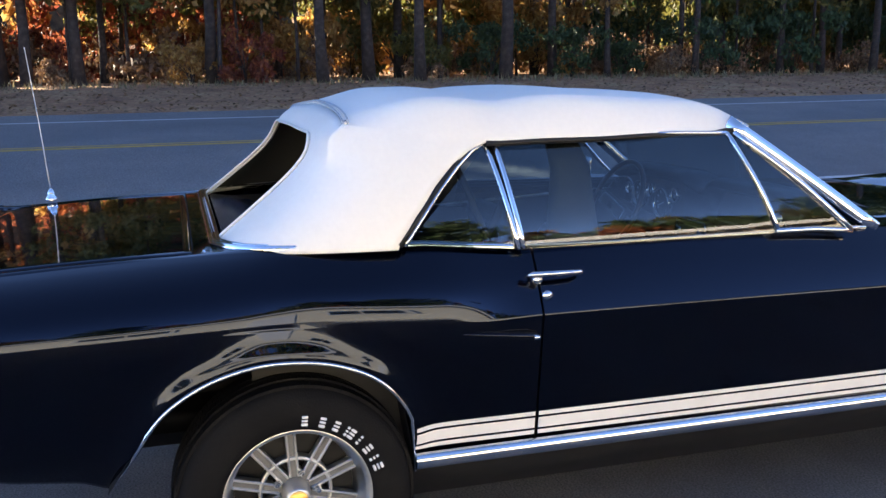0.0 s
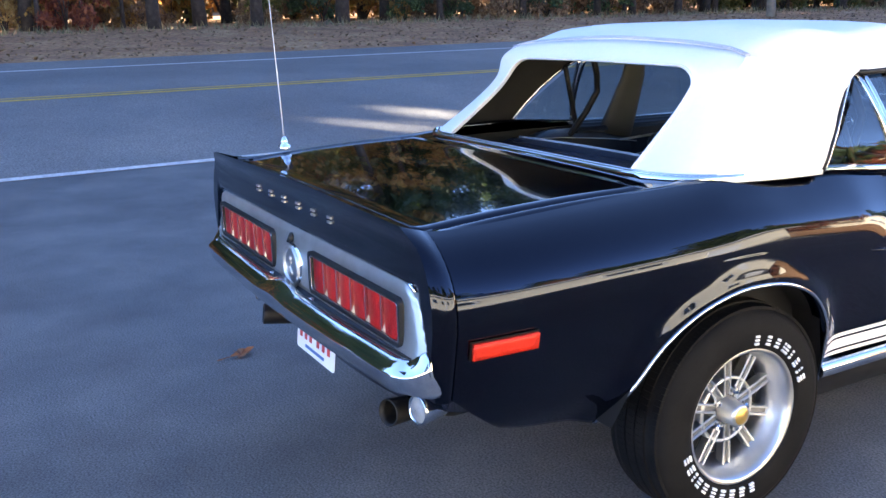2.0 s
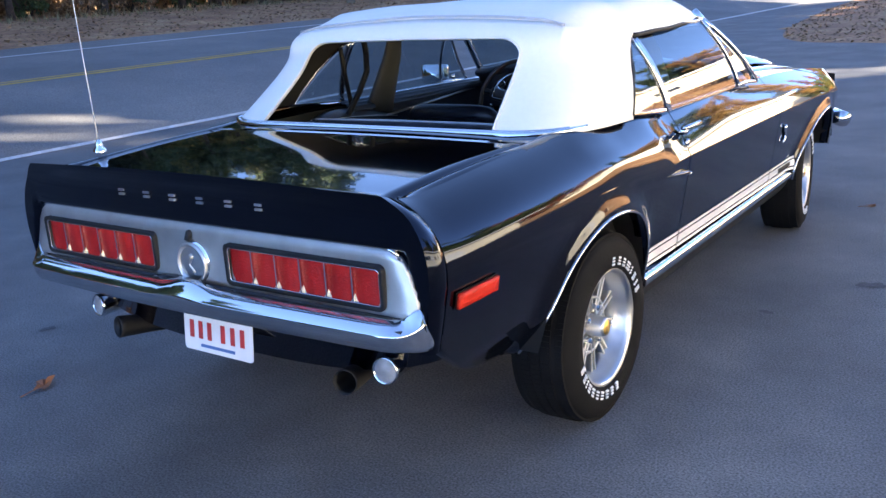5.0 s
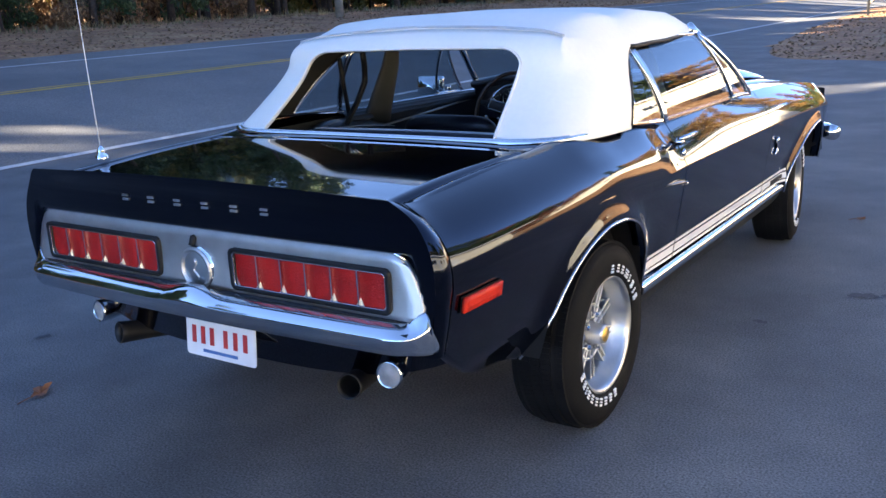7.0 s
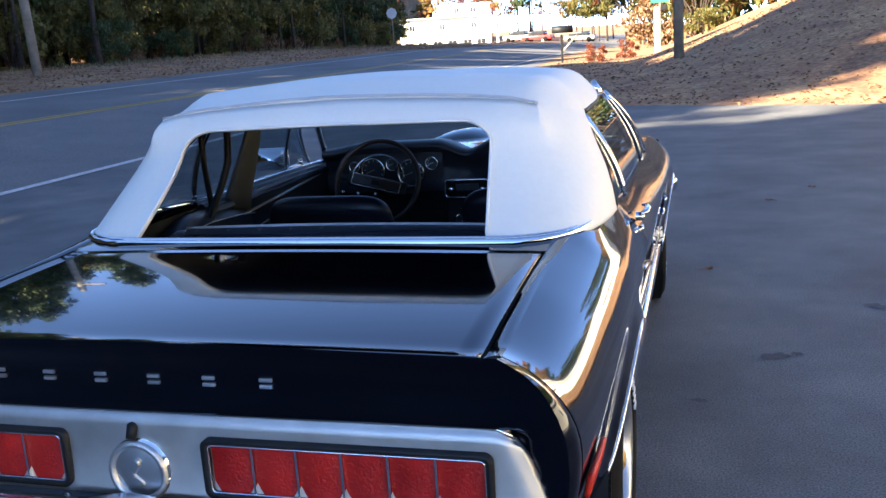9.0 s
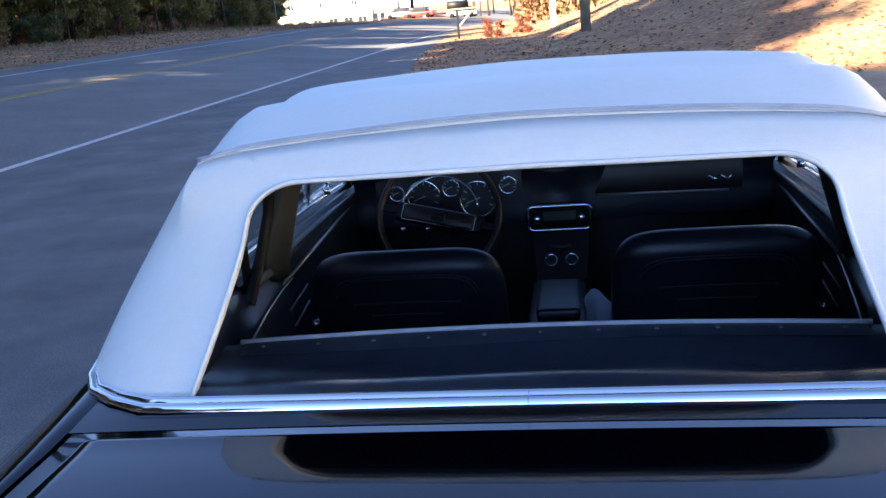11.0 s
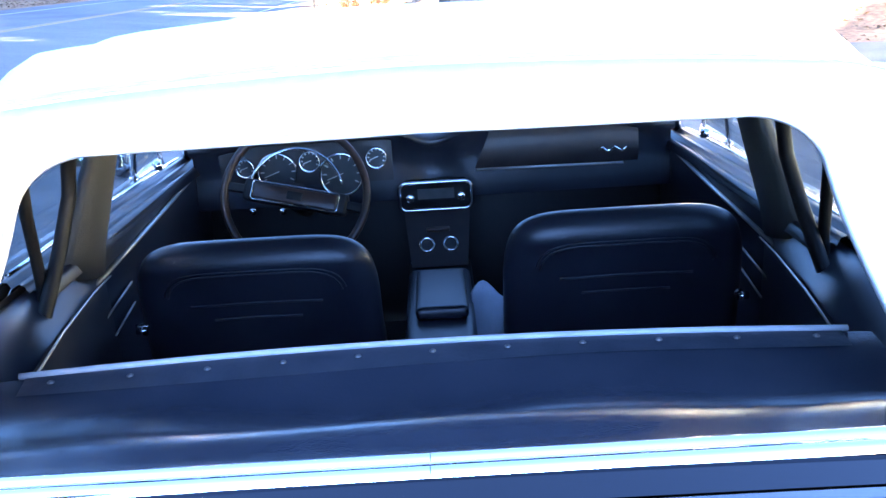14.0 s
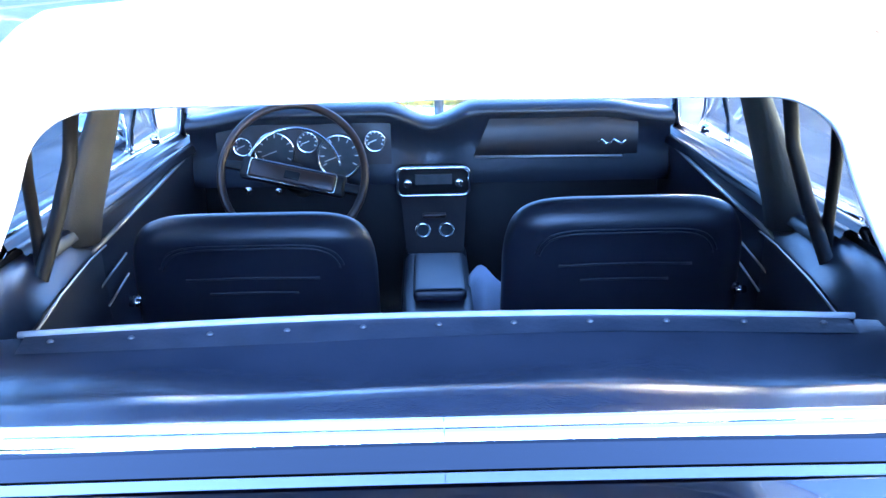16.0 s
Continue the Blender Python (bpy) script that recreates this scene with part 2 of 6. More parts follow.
GLASS = glass("window_glass", (0.45, 0.53, 0.56), 0.1)
ASPHALT = varied("asphalt", [(0.082, 0.083, 0.086), (0.128, 0.129, 0.13), (0.19, 0.187, 0.18)], 1.1, (0.75, 0.92), 0, 0.25, 320, 10, fine=(130, 0.55))
ROAD_MAT = varied("worn_asphalt", [(0.1, 0.102, 0.106), (0.145, 0.147, 0.149), (0.2, 0.196, 0.188)], 0.3, (0.75, 0.9), 0, 0.5, 80, 10, fine=(50, 0.4))
LITTER = varied("leaf_litter", [(0.19, 0.085, 0.045), (0.32, 0.165, 0.08), (0.42, 0.26, 0.13)], 0.9, (0.85, 1.0), 0, 0.8, 30, 8, fine=(9, 0.45))
LINE_WHITE = varied("road_white", [(0.42, 0.42, 0.42), (0.62, 0.62, 0.61)], 6, (0.7, 0.85), fine=(40, 0.2))
LINE_YELLOW = varied("road_yellow", [(0.42, 0.26, 0.05), (0.55, 0.36, 0.09)], 6, (0.7, 0.85), fine=(40, 0.2))
BARK = varied("pine_bark", [(0.018, 0.013, 0.01), (0.04, 0.028, 0.021), (0.07, 0.052, 0.04)], 5, (0.85, 1.0), 0, 0.9, 24)
CREAM = varied("cream_siding", [(0.8, 0.73, 0.56), (0.87, 0.8, 0.64)], 1.2, (0.7, 0.85), fine=(14, 0.05))
SHINGLE = varied("brown_roof", [(0.2, 0.13, 0.08), (0.3, 0.2, 0.12)], 3, (0.8, 0.95), 0, 0.4, 40)
WHITE_WALL = varied("white_siding", [(0.74, 0.74, 0.73), (0.8, 0.8, 0.79)], 0.8, (0.6, 0.8), fine=(8, 0.03))
DARK_PANE = varied("dark_pane", [(0.02, 0.025, 0.03), (0.04, 0.045, 0.05)], 2, (0.05, 0.1))
CONCRETE = varied("pale_concrete", [(0.4, 0.37, 0.32), (0.5, 0.47, 0.41)], 0.8, (0.75, 0.9), 0, 0.3, 60, fine=(20, 0.12))
WEATHERED = varied("weathered_wood", [(0.17, 0.15, 0.12), (0.3, 0.27, 0.23)], 4, (0.8, 0.95), 0, 0.5, 30)
RUST = varied("rusty_iron", [(0.06, 0.03, 0.02), (0.12, 0.06, 0.04)], 8, (0.8, 0.95), 0, 0.4, 60)


def leaf_mat(name, colors, glow=0.35):
    """Thin leaves: colour varies from leaf to leaf, light passes through."""
    m = bpy.data.materials.new(name)
    m.use_nodes = True
    t = m.node_tree
    b = t.nodes["Principled BSDF"]
    geo = t.nodes.new("ShaderNodeNewGeometry")
    ramp = t.nodes.new("ShaderNodeValToRGB")
    while len(ramp.color_ramp.elements) < len(colors):
        ramp.color_ramp.elements.new(0.5)
    for i, c in enumerate(colors):
        ramp.color_ramp.elements[i].position = i / max(1, len(colors) - 1)
        ramp.color_ramp.elements[i].color = (*c, 1)
    t.links.new(geo.outputs["Random Per Island"], ramp.inputs["Fac"])
    t.links.new(ramp.outputs[0], b.inputs["Base Color"])
    b.inputs["Roughness"].default_value = 0.6
    tr = t.nodes.new("ShaderNodeBsdfTranslucent")
    t.links.new(ramp.outputs[0], tr.inputs[0])
    mix = t.nodes.new("ShaderNodeMixShader")
    mix.inputs[0].default_value = glow
    t.links.new(b.outputs[0], mix.inputs[1])
    t.links.new(tr.outputs[0], mix.inputs[2])
    t.links.new(mix.outputs[0], t.nodes["Material Output"].inputs[0])
    return m


LEAF_GREEN = leaf_mat("pine_needles", [(0.02, 0.04, 0.015), (0.04, 0.075, 0.025), (0.07, 0.1, 0.035)])
LEAF_OLIVE = leaf_mat("olive_leaves", [(0.075, 0.085, 0.022), (0.14, 0.135, 0.036), (0.22, 0.18, 0.05)], 0.5)
LEAF_RUST = leaf_mat("rust_leaves", [(0.12, 0.03, 0.02), (0.22, 0.055, 0.028), (0.34, 0.12, 0.045)], 0.5)
LEAF_GOLD = leaf_mat("gold_leaves", [(0.24, 0.11, 0.03), (0.36, 0.2, 0.055), (0.46, 0.31, 0.1)], 0.5)
LEAF_DEAD = leaf_mat("dead_oak_leaf", [(0.07, 0.022, 0.009), (0.14, 0.05, 0.02), (0.24, 0.1, 0.045)], 0.05)
LEAF_BROWN = leaf_mat("dry_leaves", [(0.1, 0.05, 0.025), (0.2, 0.11, 0.05), (0.3, 0.19, 0.1)], 0.2)
GRASS_DRY = leaf_mat("dry_grass", [(0.12, 0.1, 0.05), (0.22, 0.18, 0.09), (0.3, 0.25, 0.13)], 0.3)


# ---------- ground ----------
def smooth01(t):
    t = max(0.0, min(1.0, t))
    return t * t * (3 - 2 * t)


def bank_edge(x):
    """How far the paved yard reaches, by x."""
    return curve(x, [(-7.1, 62), (-6, 42), (-4.5, 25), (-3.2, 17.6), (-1, 15.9), (1.5, 14.6), (3.8, 13.7), (9, 12.6), (30, 11)])


def gz(x, y):
    z = lerp(x, [(-500, 4), (-60, 1.9), (-23, 1.24), (-16, 0.78), (-14.9, 0.68), (-11, 0.49), (-7.1, 0), (500, 0)])
    if y > 50:
        z -= 0.018 * (min(y, 140) - 50)
    if x > -7.1:
        d = y - bank_edge(x)
        if d > 0:
            z += 2.6 * smooth01(d / 16) * smooth01((x + 2.5) / 10)
    return z


XS = [-500, -220, -110, -60, -45, -36, -30, -26, -23, -20, -18, -16, -14.9, -13, -11, -9, -7.1, -6.4, -5.5, -4.5, -3.8, -3, -2, -1, 0.5, 2, 3.8, 6, 9, 13, 20, 30, 60, 150, 500]
YS = [-500, -200, -90, -50, -30, -15, 0, 8, 11, 12, 13, 14, 15, 16, 17, 18, 19.5, 21, 23, 25, 27, 30, 34, 38, 42, 46, 50, 56, 62, 75, 90, 110, 140, 200, 350, 700]
ground = tagged(part("ground", grid(lambda x, y: Vector((x, y, gz(x, y) - 0.012 + (0.03 * noise.noise((x * 0.6, y * 0.6, 0)) if x < -17 or y > bank_edge(max(x, -7.1)) + 0.6 and x > -7 else 0))), XS, YS), LITTER),
                "brown verge covered with fallen leaves and dry grass", "ground", kind="structure")
road = tagged(part("road", grid(lambda x, y: Vector((x, y, gz(x, y) + 0.002)), [-16, -14.9, -13, -11, -9, -7.1], YS[1:-2]), ROAD_MAT),
              "worn grey two-lane asphalt road with painted lines", "road", kind="structure")
PX = span(-7.1, -2, 17) + span(-1.7, 12, 40) + [15, 20, 30]
yard_bm = grid(lambda x, v: Vector((x, -40 + v * (bank_edge(x) + 40), 0.0 - (0.018 * (min(max(-40 + v * (bank_edge(x) + 40), 50), 140) - 50)))), PX, [0, 0.3, 0.6, 0.75, 0.9, 0.95, 1.0])
yard = tagged(part("pavement", yard_bm, ASPHALT), "dark asphalt yard with faint oil stains and stray leaves", "pavement", kind="structure")


def road_line(name, x, w, material, label, y0=-90, y1=140):
    bm = grid(lambda u, y: Vector((u, y, gz(u, y) + 0.007)), [x - w / 2, x + w / 2], [y for y in YS if y0 <= y <= y1])
    return tagged(part(name, bm, material), label, "road marking", kind="structure")


road_line("edge_line", -7.15, 0.11, LINE_WHITE, "white edge line painted on the road")
road_line("edge_line", -14.9, 0.11, LINE_WHITE, "white edge line along the road's far side")
for dx in (-0.09, 0.09):
    road_line("centre_line", -11.0 + dx, 0.09, LINE_YELLOW, "worn double yellow line down the road's middle")

# storm drain at the yard's edge
drain = thing("storm_drain", "rusty cast iron storm drain grate set in the asphalt", "drain grate", at=pose(-6.78, -1.83, 0.004, 0, 0, 0))
bm = bmesh.new()
box(bm, -0.22, 0.22, -0.4, 0.4, 0, 0.006)
part("bed", bm, BLACK, drain, smooth=False)
for i in range(9):
    bm = bmesh.new()
    y = -0.38 + 0.095 * i
    box(bm, -0.2, 0.2, y - 0.02, y + 0.02, 0.0, 0.016, 0.004)
    part("bar", bm, RUST, drain, smooth=False)
for x in (-0.21, 0.21):
    bm = bmesh.new()
    box(bm, x - 0.015, x + 0.015, -0.41, 0.41, 0.0, 0.018, 0.004)
    part("rim", bm, RUST, drain, smooth=False)


# ---------- woods ----------
def leaf_cloud(bm, rnd, centre, radius, count, size, flat=1.0):
    """Small bent leaf sheets scattered unevenly round clump centres."""
    for _ in range(count):
        d = Vector((rnd.gauss(0, 1), rnd.gauss(0, 1), rnd.gauss(0, 1) * flat))
        d = d.normalized() * radius * rnd.random() ** 0.5
        p = Vector(centre) + d
        s = size * rnd.uniform(0.55, 1.35)
        q = Euler((rnd.uniform(0, 6.3), rnd.uniform(0, 6.3), rnd.uniform(0, 6.3))).to_matrix()
        a, b, c = q @ Vector((s, 0, 0)), q @ Vector((0, s * 0.55, 0)), q @ Vector((0, 0, s * 0.18))
        v = [bm.verts.new(p - a), bm.verts.new(p - b + c), bm.verts.new(p + a), bm.verts.new(p + b + c)]
        bm.faces.new(v)


def trunk_mesh(rnd, height, r, limbs, spread, lean=0.02):
    bm = bmesh.new()
    lx, ly = rnd.uniform(-lean, lean), rnd.uniform(-lean, lean)
    pts = [(lx * h + 0.05 * math.sin(h * 0.7 + r * 40), ly * h + 0.05 * math.cos(h * 0.6), h) for h in span(-0.3, height, 9)]
    tube(bm, pts, [r * (1.25 if i == 0 else 1 - 0.085 * i) for i in range(10)], 9)
    tips = []
    for _ in range(limbs):
        h = rnd.uniform(0.25, 0.95) * height
        a = rnd.uniform(0, 6.3)
        ln = spread * (1.15 - h / height) * rnd.uniform(0.5, 1.0)
        base = Vector((lx * h, ly * h, h))
        tip = base + Vector((math.cos(a) * ln, math.sin(a) * ln, ln * rnd.uniform(-0.1, 0.35)))
        mid = (base + tip) / 2 + Vector((0, 0, 0.12 * ln))
        tube(bm, [base, mid, tip], [r * 0.22, r * 0.14, r * 0.05], 5)
        tips += [mid, tip]
    return bm, tips


def make_tree(name, label, seed, height, r, material, leaves, size, low, spread, limbs):
    rnd = random.Random(seed)
    tree = thing(name, label, "tree", "trees along the road")
    bm, tips = trunk_mesh(rnd, height, r, limbs, spread)
    part("trunk", bm, BARK, tree)
    bm = bmesh.new()
    tips = [t for t in tips if t.z > low]
    for t in tips:
        leaf_cloud(bm, rnd, t, spread * rnd.uniform(0.16, 0.3), leaves // len(tips), size, 0.6)
    part("crown", bm, material, tree, smooth=False)
    return tree


def make_bush(name, label, seed, w, h, material, leaves, size):
    rnd = random.Random(seed)
    bush = thing(name, label, "bush", "undergrowth at the wood's edge")
    bm = bmesh.new()
    for _ in range(9):
        a = rnd.uniform(0, 6.3)
        tip = (math.cos(a) * w * rnd.uniform(0.2, 0.8), math.sin(a) * w * rnd.uniform(0.2, 0.8), h * rnd.uniform(0.5, 1))
        tube(bm, [(0, 0, -0.1), (tip[0] * 0.35, tip[1] * 0.35, tip[2] * 0.5), tip], [0.03, 0.02, 0.006], 5)
    part("stem", bm, BARK, bush)
    bm = bmesh.new()
    for _ in range(16):
        a, q = rnd.uniform(0, 6.3), rnd.random() ** 0.6
        leaf_cloud(bm, rnd, (math.cos(a) * w * q, math.sin(a) * w * q, h * rnd.uniform(0.12, 0.95)), rnd.uniform(0.2, 0.42) * w, leaves // 16, size, 0.8)
    part("foliage", bm, material, bush, smooth=False)
    return bush


TREES = [
    make_tree("pine_tree", "tall dark pine with a bare lower trunk", 1, 21, 0.23, LEAF_GREEN, 2600, 0.34, 7, 4.6, 26),
    make_tree("pine_tree", "tall dark pine with drooping green limbs", 2, 19, 0.19, LEAF_GREEN, 3000, 0.32, 3, 4.2, 30),
    make_tree("oak_tree", "slender oak with rust-red autumn leaves", 3, 15, 0.15, LEAF_RUST, 2600, 0.22, 2.2, 4.0, 26),
    make_tree("maple_tree", "young maple with golden autumn leaves", 4, 13, 0.11, LEAF_GOLD, 2400, 0.2, 1.8, 3.6, 26),
    make_tree("birch_tree", "thin bare-stemmed tree with olive leaves", 5, 14, 0.09, LEAF_OLIVE, 2200, 0.22, 2.0, 3.4, 24),
]
BUSHES = [
    make_bush("bush", "tangled rust-coloured bush at the wood's edge", 11, 1.6, 2.4, LEAF_RUST, 1500, 0.13),
    make_bush("bush", "sunlit golden bush at the wood's edge", 12, 1.4, 2.0, LEAF_GOLD, 1300, 0.11),
    make_bush("bush", "olive-green bush at the wood's edge", 13, 1.7, 2.2, LEAF_OLIVE, 1500, 0.12),
    make_bush("bush", "dark evergreen bush at the wood's edge", 14, 1.8, 2.6, LEAF_GREEN, 1700, 0.12),
    make_bush("bush", "dry brown thicket at the wood's edge", 15, 1.5, 1.3, LEAF_BROWN, 1200, 0.09),
]


def plant(proto, x, y, s, first):
    m = pose(x, y, gz(x, y), 0, 0, rnd_wood.uniform(0, 360)) @ Matrix.Scale(s, 4)
    if first:
        proto.matrix_world = m
        return proto
    ob = copy_thing(proto, m)
    ob.matrix_basis = m
    return ob


rnd_wood = random.Random(77)
used = set()


def wood(kind, protos, x, y, s):
    if x < -20 and y > (1.08 - x) / 0.335 - 2.5 and y < 140:
        return
    lane = y - (x + 24) * 1.104
    if x < -20 and -18.4 < lane < -12.0:
        return
    proto = protos[kind]
    if protos is TREES and x < -20 and 10 < y < 120:
        s *= 0.62
    plant(proto, x, y, s, proto.name not in used)
    used.add(proto.name)


# rows of trees beyond the road: the front row thin, the ones behind dense
y = -62.0
while y < 135:
    x = -24.0 - rnd_wood.random() * 2.5
    low = 0.9 if -18 < y < -5 else (0.7 if y < 8 and y > -18 else 1.0)
    mix = [0, 2, 2, 3, 4] if y < 3 else ([0, 3, 4, 4, 2] if y < 14 else [0, 1, 1, 4, 4])
    wood(rnd_wood.choice(mix), TREES, x, y, low * rnd_wood.uniform(0.85, 1.1))
    wood(rnd_wood.choice(mix), TREES, x - rnd_wood.uniform(1, 3), y + rnd_wood.uniform(-1, 1), low * rnd_wood.uniform(0.6, 0.9))
    wood(rnd_wood.choice(mix + [1]), TREES, x - rnd_wood.uniform(3, 6), y + rnd_wood.uniform(-1, 1), low * rnd_wood.uniform(0.8, 1.1))
    wood(rnd_wood.choice(mix + [0, 1]), TREES, x - rnd_wood.uniform(7, 12), y + rnd_wood.uniform(-1, 1), low * rnd_wood.uniform(0.9, 1.15))
    y += rnd_wood.uniform(1.5, 2.7)
y = -40.0
while y < 125:
    mix = [0, 0, 1, 4, 4] if y < 3 else ([1, 1, 2, 4] if y < 14 else [2, 3, 4, 4, 3])
    if rnd_wood.random() < 0.5:
        wood(rnd_wood.choice([4, 4] + mix), BUSHES, -24.2 - rnd_wood.random() * 1.6, y, rnd_wood.uniform(0.3, 0.75))
    wood(rnd_wood.choice(mix), BUSHES, -27 - rnd_wood.random() * 3, y, rnd_wood.uniform(0.7, 1.2))
    wood(rnd_wood.choice(mix), BUSHES, -31 - rnd_wood.random() * 5, y, rnd_wood.uniform(1.2, 1.9))
    y += rnd_wood.uniform(1.3, 2.2)

# unseen close stand of tall pines further back along the road, added to keep the sun off the yard
y = -46.0
while y < -17:
    wood(0, TREES, -24.5 - rnd_wood.random() * 3, y, rnd_wood.uniform(1.04, 1.12))
    wood(1, TREES, -28.5 - rnd_wood.random() * 3, y + 0.8, rnd_wood.uniform(1.18, 1.28))
    y += rnd_wood.uniform(1.5, 2.2)

# taller pines abreast of the yard, mostly out of view, added to shade the bank beyond it
y = -12.6
while y < -4:
    wood(0, TREES, -25 - rnd_wood.random() * 4, y, rnd_wood.uniform(1.12, 1.26))
    y += rnd_wood.uniform(1.3, 2.0)

# bare pine trunks standing close along the wood's edge
y = -34.0
while y < 34:
    wood(0, TREES, -23.6 - rnd_wood.random() * 1.6, y, rnd_wood.uniform(0.6, 0.95))
    y += rnd_wood.uniform(1.2, 4.2)

# rust and gold shrubs along the wood's edge
y = -30.0
while y < 70:
    wood(rnd_wood.choice([2, 2, 3, 4]), BUSHES, -24.6 - rnd_wood.random() * 1.8, y, rnd_wood.uniform(0.6, 1.15) if y > 12 else rnd_wood.uniform(0.35, 0.8))
    y += rnd_wood.uniform(2.0, 4.5)

# dry grass along the verge, past counting
bm = bmesh.new()
rg = random.Random(5)
for _ in range(5500):
    gx, gy = -22.3 - abs(rg.gauss(0, 1)) * 1.2, rg.uniform(-30, 95)
    h = rg.uniform(0.06, 0.28)
    z = gz(gx, gy) - 0.02
    a = rg.uniform(0, 6.3)
    dx, dy = math.cos(a) * 0.02, math.sin(a) * 0.02
    tx, ty = rg.uniform(-0.12, 0.12), rg.uniform(-0.12, 0.12)
    bm.faces.new([bm.verts.new((gx - dx, gy - dy, z)), bm.verts.new((gx + dx, gy + dy, z)), bm.verts.new((gx + tx, gy + ty, z + h))])
tagged(part("verge_grass", bm, GRASS_DRY, smooth=False), "dry tufts of grass along the verge", "grass", kind="stuff")
bm = bmesh.new()
for _ in range(14000):
    if rg.random() < 0.62:
        gx, gy = -16.2 - rg.random() ** 1.3 * 7, rg.uniform(-30, 80)
    else:
        gx = rg.uniform(-5, 16)
        gy = bank_edge(gx) + rg.random() ** 1.2 * 22
    z = gz(gx, gy) + 0.02
    s = rg.uniform(0.03, 0.07)
    q = Euler((rg.uniform(-0.5, 0.5), rg.uniform(-0.5, 0.5), rg.uniform(0, 6.3))).to_matrix()
    bm.faces.new([bm.verts.new(Vector((gx, gy, z)) + q @ Vector(p)) for p in ((-s, 0, 0), (0, -s * 0.6, s * 0.3), (s, 0, 0), (0, s * 0.6, s * 0.3))])
tagged(part("fallen_leaves", bm, LEAF_BROWN, smooth=False), "brown fallen leaves lying over verge and bank", "leaves", kind="stuff")

# backdrop sheet far behind the trunks, the wood's shade put into its dark colours
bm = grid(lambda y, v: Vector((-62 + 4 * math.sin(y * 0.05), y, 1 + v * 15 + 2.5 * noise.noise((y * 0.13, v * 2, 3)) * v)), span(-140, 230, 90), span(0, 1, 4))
tagged(part("backdrop_wood", bm, varied("far_wood", [(0.02, 0.022, 0.014), (0.06, 0.045, 0.025), (0.16, 0.11, 0.05)], 0.35, (0.9, 1.0), detail=10, fine=(2.2, 0.6))), "far backdrop sheet, coloured dark for the autumn wood's shaded depth", "backdrop", kind="structure")

# fallen oak leaves on the asphalt
def dry_leaf(x, y, s, seed):
    rnd = random.Random(seed)
    bm = bmesh.new()
    c = bm.verts.new((0, 0, 0.004))
    ring = []
    for i in range(14):
        a = 2 * math.pi * i / 14
        r = s * (1.0 if i % 2 else 0.55) * (1.25 if i in (3, 10) else 0.85) * rnd.uniform(0.8, 1.15)
        ring.append(bm.verts.new((math.cos(a) * r, math.sin(a) * r * 0.6, rnd.uniform(0.006, 0.45 * s))))
    for i in range(14):
        bm.faces.new((c, ring[i], ring[(i + 1) % 14]))
    tube(bm, [(0, 0, 0.005), (-s * 0.9, 0.01, 0.012), (-s * 1.5, 0.03, 0.006)], 0.0022, 5)
    ob = part("fallen_leaf", bm, LEAF_DEAD, smooth=False)
    ob.matrix_world = pose(x, y, 0.002, 0, 0, rnd.uniform(0, 360))
    return tagged(ob, "curled brown oak leaf lying on the asphalt", "leaf", "leaves on the yard")


for i, (x, y, s) in enumerate([(-1.27, -0.83, 0.075), (1.11, 3.33, 0.05), (2.0, 6.2, 0.05), (-3.3, -2.9, 0.06), (1.6, 5.6, 0.045), (-4.4, 3.2, 0.05), (0.2, -1.25, 0.05), (3.4, 7.6, 0.05), (-2.2, 3.9, 0.06), (-1.6, 1.2, 0.06)]):
    dry_leaf(x, y, s, 40 + i)


def oil_stain(x, y, rx, ry, seed):
    """Old dark spot soaked into the asphalt, with a ragged outline."""
    rnd = random.Random(seed)
    bm = bmesh.new()
    n = 26
    c = bm.verts.new((0, 0, 0))
    ring = []
    for k in range(n):
        a = 2 * math.pi * k / n
        r = 1 + 0.3 * math.sin(2 * a + seed) + 0.18 * math.sin(5 * a + 2 * seed) + rnd.uniform(-0.14, 0.14)
        ring.append(bm.verts.new((rx * r * math.cos(a), ry * r * math.sin(a), 0)))
    for k in range(n):
        bm.faces.new((c, ring[k], ring[(k + 1) % n]))
    ob = part("oil_stain", bm, OIL, smooth=False)
    ob.matrix_world = pose(x, y, 0.004, 0, 0, rnd.uniform(-15, 15))
    return tagged(ob, "small dark oil stain soaked into the asphalt", "stain", "oil stains on the yard")


OIL = varied("oily_asphalt", [(0.045, 0.046, 0.05), (0.075, 0.076, 0.08)], 14, (0.7, 0.85), 0, 0.25, 320, fine=(130, 0.5))
for i, (x, y, rx, ry) in enumerate([(1.39, 1.79, 0.055, 0.05), (1.49, 1.83, 0.022, 0.025), (1.06, 1.23, 0.03, 0.022), (1.95, 2.6, 0.05, 0.04), (2.3, 4.1, 0.07, 0.05), (-1.9, -0.4, 0.03, 0.03)]):
    oil_stain(x, y, rx, ry, 7 + i)


